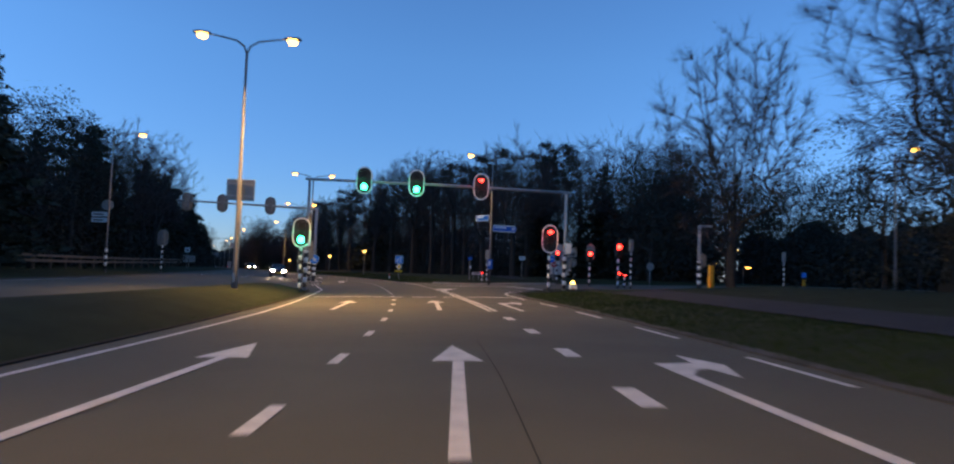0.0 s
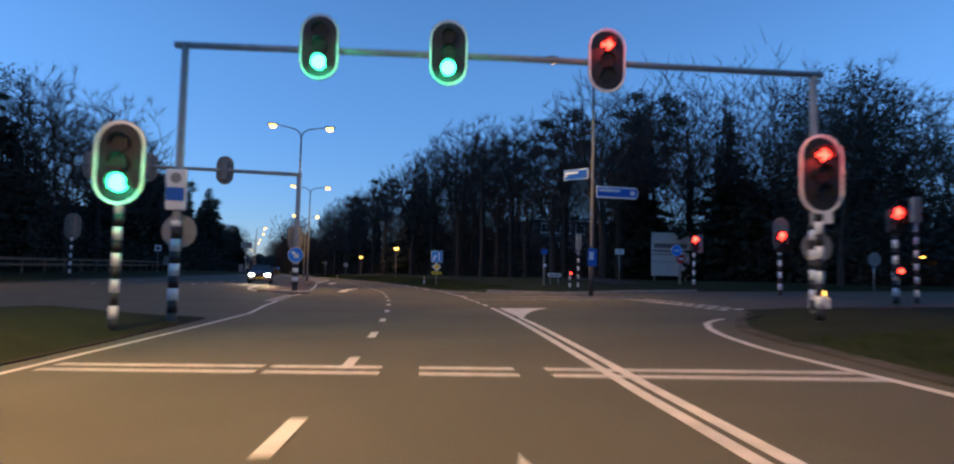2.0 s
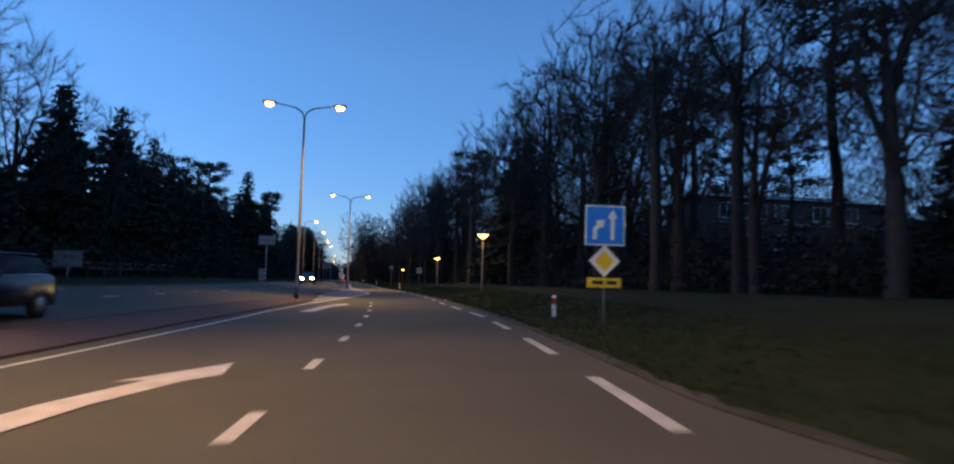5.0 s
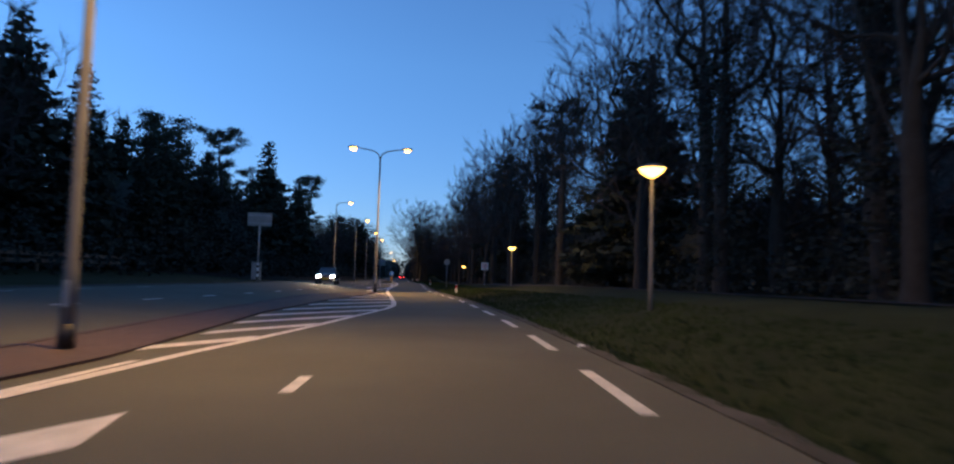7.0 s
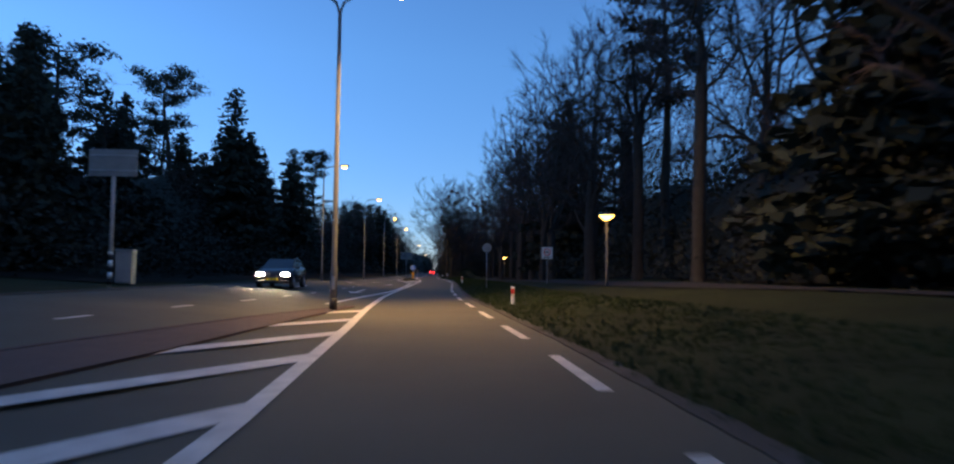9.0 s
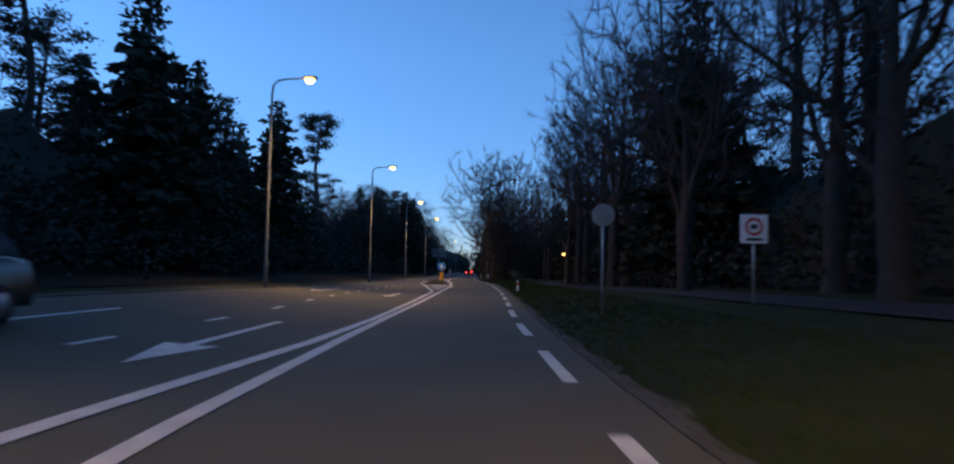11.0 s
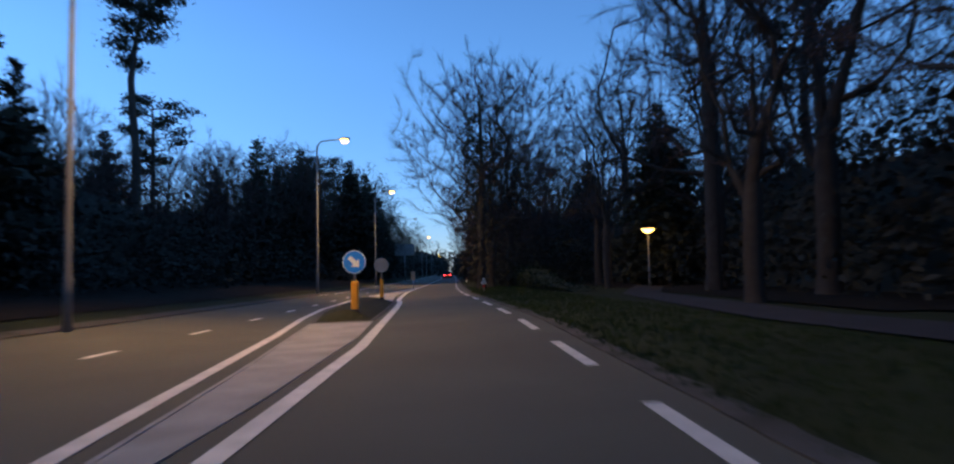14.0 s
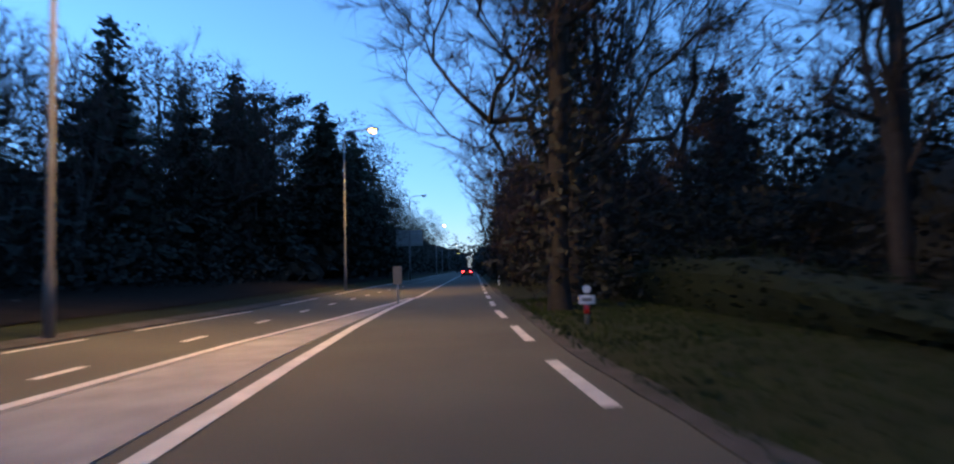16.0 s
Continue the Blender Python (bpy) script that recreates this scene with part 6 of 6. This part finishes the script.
# a second row further in
for s in range(-30, 420, 16):
    if not 38 < s < 66:
        RIGHT.append((s + rt.uniform(-3, 3), rt.uniform(30, 42) if s < 180 else rt.uniform(18, 26), rt.uniform(12, 17), rt.choice("LLSPL")))
    LEFT.append((s + rt.uniform(-3, 3), rt.uniform(-40, -32) if s < 180 else rt.uniform(-32, -25), rt.uniform(12, 16), rt.choice("LSSPL")))
for row, side in ((RIGHT, "on the wooded right-hand verge"), (LEFT, "in the wood beyond the oncoming lanes")):
    for s, d, h, kind in row:
        k = h / 16.0 * (1.0 if kind in "SFUu" else 1.1)
        turn = rt.uniform(0, 360)
        far = s > 270
        if kind == "W":
            plant("spreading leafless tree leaning out over the road", SPREADS[s > 239], s, d, k, turn, TWIG)
        elif kind == "L" or (far and kind in "OTB"):
            plant("slender leafless tree deeper in the wood", rt.choice(LEANS), s, d, k, turn, TWIG)
        elif kind == "G":
            plant("upright leafless tree with a fan of fine twigs", FANS[0], s, d, k, turn, TWIG, wide=1.08)
        elif kind == "O":
            plant("gnarled leafless oak with crooked branches", rt.choice(OAKS), s, d, k, turn, TWIG, wide=0.95)
        elif kind == "T":
            plant("tall slender leafless tree, some with ivy", rt.choice(TALLS), s, d, k, turn, TWIG)
        elif kind == "B":
            plant("leafless beech with many fine rising twigs", rt.choice(BEECHES), s, d, k, turn, TWIG)
        elif kind == "S":
            plant("dense dark conifer with a ragged outline", rt.choice(SPRUCES), s, d, k, turn, wide=1.2)
        elif kind == "F":
            plant("slim dark fir with a pointed top", rt.choice(FIRS), s, d, k, turn)
        elif kind == "R":
            plant("broad dark evergreen with a rounded crown", rt.choice(DOMES), s, d, k, turn, LEAF)
        elif kind == "P":
            plant("tall pine with a broken dark crown", rt.choice(PINES), s, d, k, turn)
        else:
            plant("bare-stemmed pine with an umbrella crown", UMBRELLAS[0 if kind == "U" else 1], s, d, k, turn)

for s, d, k, turn in ((113, 22, 1.3, 40), (119.5, 20, 1.25, 200), (126, 23, 1.35, 120)):
    plant("leafless beech with many fine rising twigs", BEECHES[1], s, d, k, turn, TWIG)


def undergrowth(name, runs, label, seed):
    """Evergreen shrubs and saplings under the trees: clumps of leaves of uneven height."""
    r = random.Random(seed)
    m = Mesh()
    for s0, s1, d0, d1, top, n in runs:
        for _ in range(int(n * 0.42)):
            s = r.uniform(s0, s1)
            u = r.random() ** 1.5
            d = d0(s) + (d1 - d0(s)) * u
            hill = 0.55 + 0.45 * noise.noise(Vector((s * 0.09, d * 0.09, seed))) + 0.25 * noise.noise(Vector((s * 0.3, d * 0.3, seed + 3)))
            z = r.random() ** 0.8 * top * clamp(hill, 0.25, 1.15) * min(1, 0.35 + u * 3.0)
            leaf_cards(m, r, spot(s, d, z), 1.5, 15 if s < 260 else 7, (0.15 if 230 < s < 250 and d > 0 else 0.17 + 0.2 * u if abs(d) < 60 else 0.5) if s < 260 else 0.6, 0.8)
    return piece(name, m, LEAF, label, "undergrowth", "stuff")


undergrowth("undergrowth", [(430, 520, lambda s: -14.0, 20, 17, 1100), (235, 247, lambda s: 4.6, 10, 5.5, 800), (66, 96, lambda s: lin(s, [66, 88, 94, 96], [33, 31, 22, 21]), 40, 9, 1000), (96, 130, lambda s: lin(s, [96, 110, 130], [21, 16.5, 14.6]), 40, 5.6, 1300), (130, 180, lambda s: lin(s, [130, 160, 180], [14.6, 12.2, 11.2]), 40, 9.5, 1900), (180, 270, lambda s: lin(s, [180, 215, 230, 270], [11.5, 13, 12, 7]), 26, 7.5, 2900),
                            (246, 480, lambda s: 2.5, 22, 8.5, 1900), (-60, 42, lambda s: 27.0, 48, 9, 2300), (62, 78, lambda s: 30.0, 36, 7, 400), (61.5, 74, lambda s: 46.5, 60, 7, 900), (10, 100, lambda s: 78.0, 112, 15, 3200)],
            "dark evergreen undergrowth filling the wood", 5)
undergrowth("undergrowth", [(-60, 60, lambda s: -25.5, -45, 6.5, 1500), (60, 150, lambda s: lin(s, [60, 75, 100, 136, 150], [-26, -25, -22, -16, -15]), -38, 8, 2900),
                            (150, 220, lambda s: lin(s, [150, 220], [-14.5, -13.5]), -30, 8.5, 2300), (220, 290, lambda s: lin(s, [220, 290], [-13, -12]), -26, 6, 1800), (290, 480, lambda s: -11.5, -24, 8.5, 1300)],
            "dark evergreen undergrowth behind the far verge", 9)


def wood_core(runs, label, seed):
    """The closed heart of the wood: a lumpy bank of evergreen growth that no daylight passes."""
    m, skin = Mesh(), Mesh()
    r = random.Random(seed)
    for s0, s1, d0, d1, top0, top1, thick in runs:
        n = max(2, int((s1 - s0) / 1.6))
        shape = [(0.0, 0.0), (0.05, 0.3), (0.02, 0.6), (0.14, 0.85), (0.35, 1.0), (0.65, 0.95), (0.85, 0.8), (1.0, 0.4), (1.0, 0.0)]
        rows = []
        for i in range(n + 1):
            s = s0 + (s1 - s0) * i / n
            d = d0 + (d1 - d0) * i / n
            w = 1 if d > 0 else -1
            top = (top0 + (top1 - top0) * i / n) * (0.86 + 0.3 * noise.noise(Vector((s * 0.17, d, seed))) + 0.16 * noise.noise(Vector((s * 0.6, d, seed + 2))))
            row = []
            for u, v in shape:
                p = Vector((s * 0.45, u * 3, v * top * 0.5 + seed))
                jut = 1.1 * noise.noise(p) * (v > 0)
                row.append(spot(s, d + w * (u * thick + jut), v * top + 0.5 * noise.noise(p * 1.7) * (v > 0) - 0.1 * (v == 0)))
            rows.append(row)
        k = len(shape)
        m.add([p for row in rows for p in row], [(i * k + j, i * k + j + 1, i * k + k + j + 1, i * k + k + j) for i in range(n) for j in range(k - 1)])
        m.add(rows[0] + rows[-1], [tuple(range(k - 1, -1, -1)), tuple(range(k, 2 * k))])
        if s1 < 310 and abs(d0) < 40:
            for i in range(n):
                for j in range(6):
                    for _ in range(4):
                        p = rows[i][j].lerp(rows[i + 1][j + 1], r.random()).lerp(rows[i + 1][j], r.random() * 0.5)
                        leaf_cards(skin, r, p, 1.7, 7, 0.2, 0.9)
    piece("thicket_leaves", skin, LEAF, label + ", outer leaves", "undergrowth", "stuff")
    return piece("thicket", m, LEAF, label, "undergrowth", "stuff")


wood_core([(132, 165, 18, 16, 5.5, 7.0, 9), (165, 232, 16, 15, 7.0, 5.5, 8), (232, 262, 13.5, 10.0, 5.0, 5.5, 8), (258, 500, 7.0, 7.5, 7.0, 11.0, 9), (500, 690, 7.5, 2.0, 11.0, 14.0, 12), (88, 128, 49, 48, 8.0, 8.0, 8), (-60, 40, 36, 36, 8.0, 8.0, 8), (5, 110, 84, 84, 12, 12, 8)],
          "dense evergreen heart of the wood beside the road", 31)
wood_core([(-60, 60, -31, -30.5, 6.5, 7.0, 8), (60, 148, -30.5, -23.5, 7.5, 7.5, 8), (148, 222, -22.0, -20.0, 8.5, 9.0, 8), (222, 300, -18.5, -16.5, 6.2, 6.8, 8), (300, 500, -14.5, -13.5, 9.5, 11.0, 8), (500, 600, -13.5, -10.0, 11.0, 13.0, 10), (600, 690, -10.0, -0.5, 13.0, 14.0, 14)],
          "dense evergreen heart of the wood beyond the far lanes", 37)


def hedge():
    """A clipped evergreen hedge on the verge, its face a little uneven."""
    r = random.Random(43)
    front = table([219, 224, 235, 262, 300], [6.4, 5.4, 4.95, 4.5, 4.3])
    t = thing("hedge", Matrix(), "dark evergreen hedge along the grass verge", "hedge")
    core, skin = Mesh(), Mesh()
    rows = []
    for i in range(58):
        s = 219 + i * 81 / 57
        tall = lin(s, [219, 223, 230, 300], [0.15, 0.5, 1.3, 1.5]) + 0.2 * noise.noise(Vector((s * 0.5, 0, 7)))
        row = []
        for u, v in ((0.15, 0.0), (0.05, 0.35), (0.0, 0.75), (0.15, 0.97), (0.5, 1.0), (0.85, 0.97), (1.0, 0.0)):
            row.append(spot(s, front(s) + 0.15 + 1.4 * u + 0.1 * noise.noise(Vector((s, u * 3, v * 3))), tall * v - 0.05))
        rows.append(row)
    core.loft(rows, False, False)
    core.add(rows[0], [(6, 5, 4, 3, 2, 1, 0)])
    part("body", core, HEDGELEAF, t)
    for i in range(57):
        for j in range(6):
            for _ in range(5):
                p = rows[i][j].lerp(rows[i + 1][j + 1], r.random()).lerp(rows[i + 1][j], r.random() * 0.6)
                leaf_cards(skin, r, p, 0.4, 7, 0.08, 0.9)
    part("leaves", skin, HEDGELEAF, t, "small dark outer leaves")


hedge()


def verge_grass(runs, seed):
    """Tufts of grass along the verges."""
    r = random.Random(seed)
    m = Mesh()
    for s0, s1, d0, d1, n in runs:
        for _ in range(n):
            s = r.uniform(s0, s1)
            d = d0(s) + (d1(s) - d0(s)) * r.random()
            p = spot(s, d, 0.0)
            for _ in range(3):
                a = r.uniform(0, 6.28)
                h = r.uniform(0.04, 0.13)
                w = Vector((math.cos(a), math.sin(a), 0)) * 0.018
                q = p + Vector((r.uniform(-0.08, 0.08), r.uniform(-0.08, 0.08), 0))
                k = len(m.v)
                m.v += [tuple(q - w), tuple(q + w), tuple(q + Vector((r.uniform(-0.06, 0.06), r.uniform(-0.06, 0.06), h)))]
                m.f.append((k, k + 1, k + 2))
    return piece("verge_grass", m, BLADES, "short dark green grass tufts on the verge", "grass", "stuff")


verge_grass([(0, 36, lambda s: right_edge(s) + 0.1, lambda s: 9.0, 6000), (68, 240, lambda s: right_edge(s) + 0.1, lambda s: right_edge(s) + 4.0, 26000),
             (4, 42, lambda s: -9.5, lambda s: -5.8, 6000)], 17)


def wood_mass(runs, label, seed):
    """The depth of the wood: crossing twigs above, evergreen clumps below."""
    r = random.Random(seed)
    leafy, twiggy = Mesh(), Mesh()
    for s0, s1, d0, d1, top, n, *low in runs:
        low = low[0] if low else 0.0
        for _ in range(int(n * 0.55)):
            s, u = r.uniform(s0, s1), r.random()
            d = d0 + (d1 - d0) * u
            hill = 0.8 + 0.35 * noise.noise(Vector((s * 0.11, d * 0.1, seed))) + 0.2 * noise.noise(Vector((s * 0.4, d * 0.4, seed + 3)))
            z = low + (top * hill - low) * r.random() ** 0.75
            if z < top * hill * 0.6 and not low:
                leaf_cards(leafy, r, spot(s, d, z), 2.2, 6, 0.42 if abs(d) > 28 else 0.27 if abs(d) > 12 else 0.2, 0.9)
            for _ in range(6):
                p = spot(s, d, z) + Vector((r.gauss(0, 0.8), r.gauss(0, 0.8), r.gauss(0, 0.7)))
                w = Vector((r.uniform(-0.7, 0.7), r.uniform(-0.7, 0.7), r.uniform(0.2, 1))).normalized()
                a = w.cross(Vector((r.uniform(-1, 1), r.uniform(-1, 1), r.uniform(-1, 1)))).normalized() * r.uniform(0.015, 0.045)
                k = len(twiggy.v)
                twiggy.v += [tuple(p - a), tuple(p + a), tuple(p + w * r.uniform(0.8, 1.9))]
                twiggy.f.append((k, k + 1, k + 2))
    piece("thicket", leafy, LEAF, label + ", evergreen part", "undergrowth", "stuff")
    piece("twig_thicket", twiggy, TWIG, label + ", bare twigs", "undergrowth", "stuff")


wood_mass([(82, 106, 47, 66, 17, 2800), (106, 130, 46, 62, 8.5, 900), (132, 156, 44, 60, 9, 1600), (97, 113, 39, 47, 12, 1500), (126, 150, 20, 36, 11.5, 2200), (150, 200, 19, 36, 16.5, 5400), (200, 262, 15, 30, 14, 5500), (246, 285, 4.6, 11, 9, 2400), (252, 305, 2.8, 6.5, 9.5, 2400), (262, 480, 10, 30, 14, 4500), (-60, 40, 32, 55, 13, 4500), (5, 110, 84, 115, 18, 6000), (66, 106, 17, 30, 15, 2900, 7.5), (84, 128, 19, 33, 7, 800), (98, 164, 47, 60, 17.5, 4500, 7.5), (66, 82, 30, 40, 15, 2000), (236, 300, 9, 22, 12.5, 2600)],
          "dark depth of the wood beside the road", 23)
wood_mass([(-60, 40, -30, -48, 11, 3000), (40, 150, -30, -48, 12.5, 6000), (52, 92, -26.5, -33, 11.5, 2000), (150, 182, -26, -40, 9, 1500), (182, 218, -22, -36, 10.5, 3000), (226, 292, -17, -30, 9, 4500), (292, 480, -15, -34, 14, 4200)],
          "dark depth of the wood beyond the far lanes", 29)
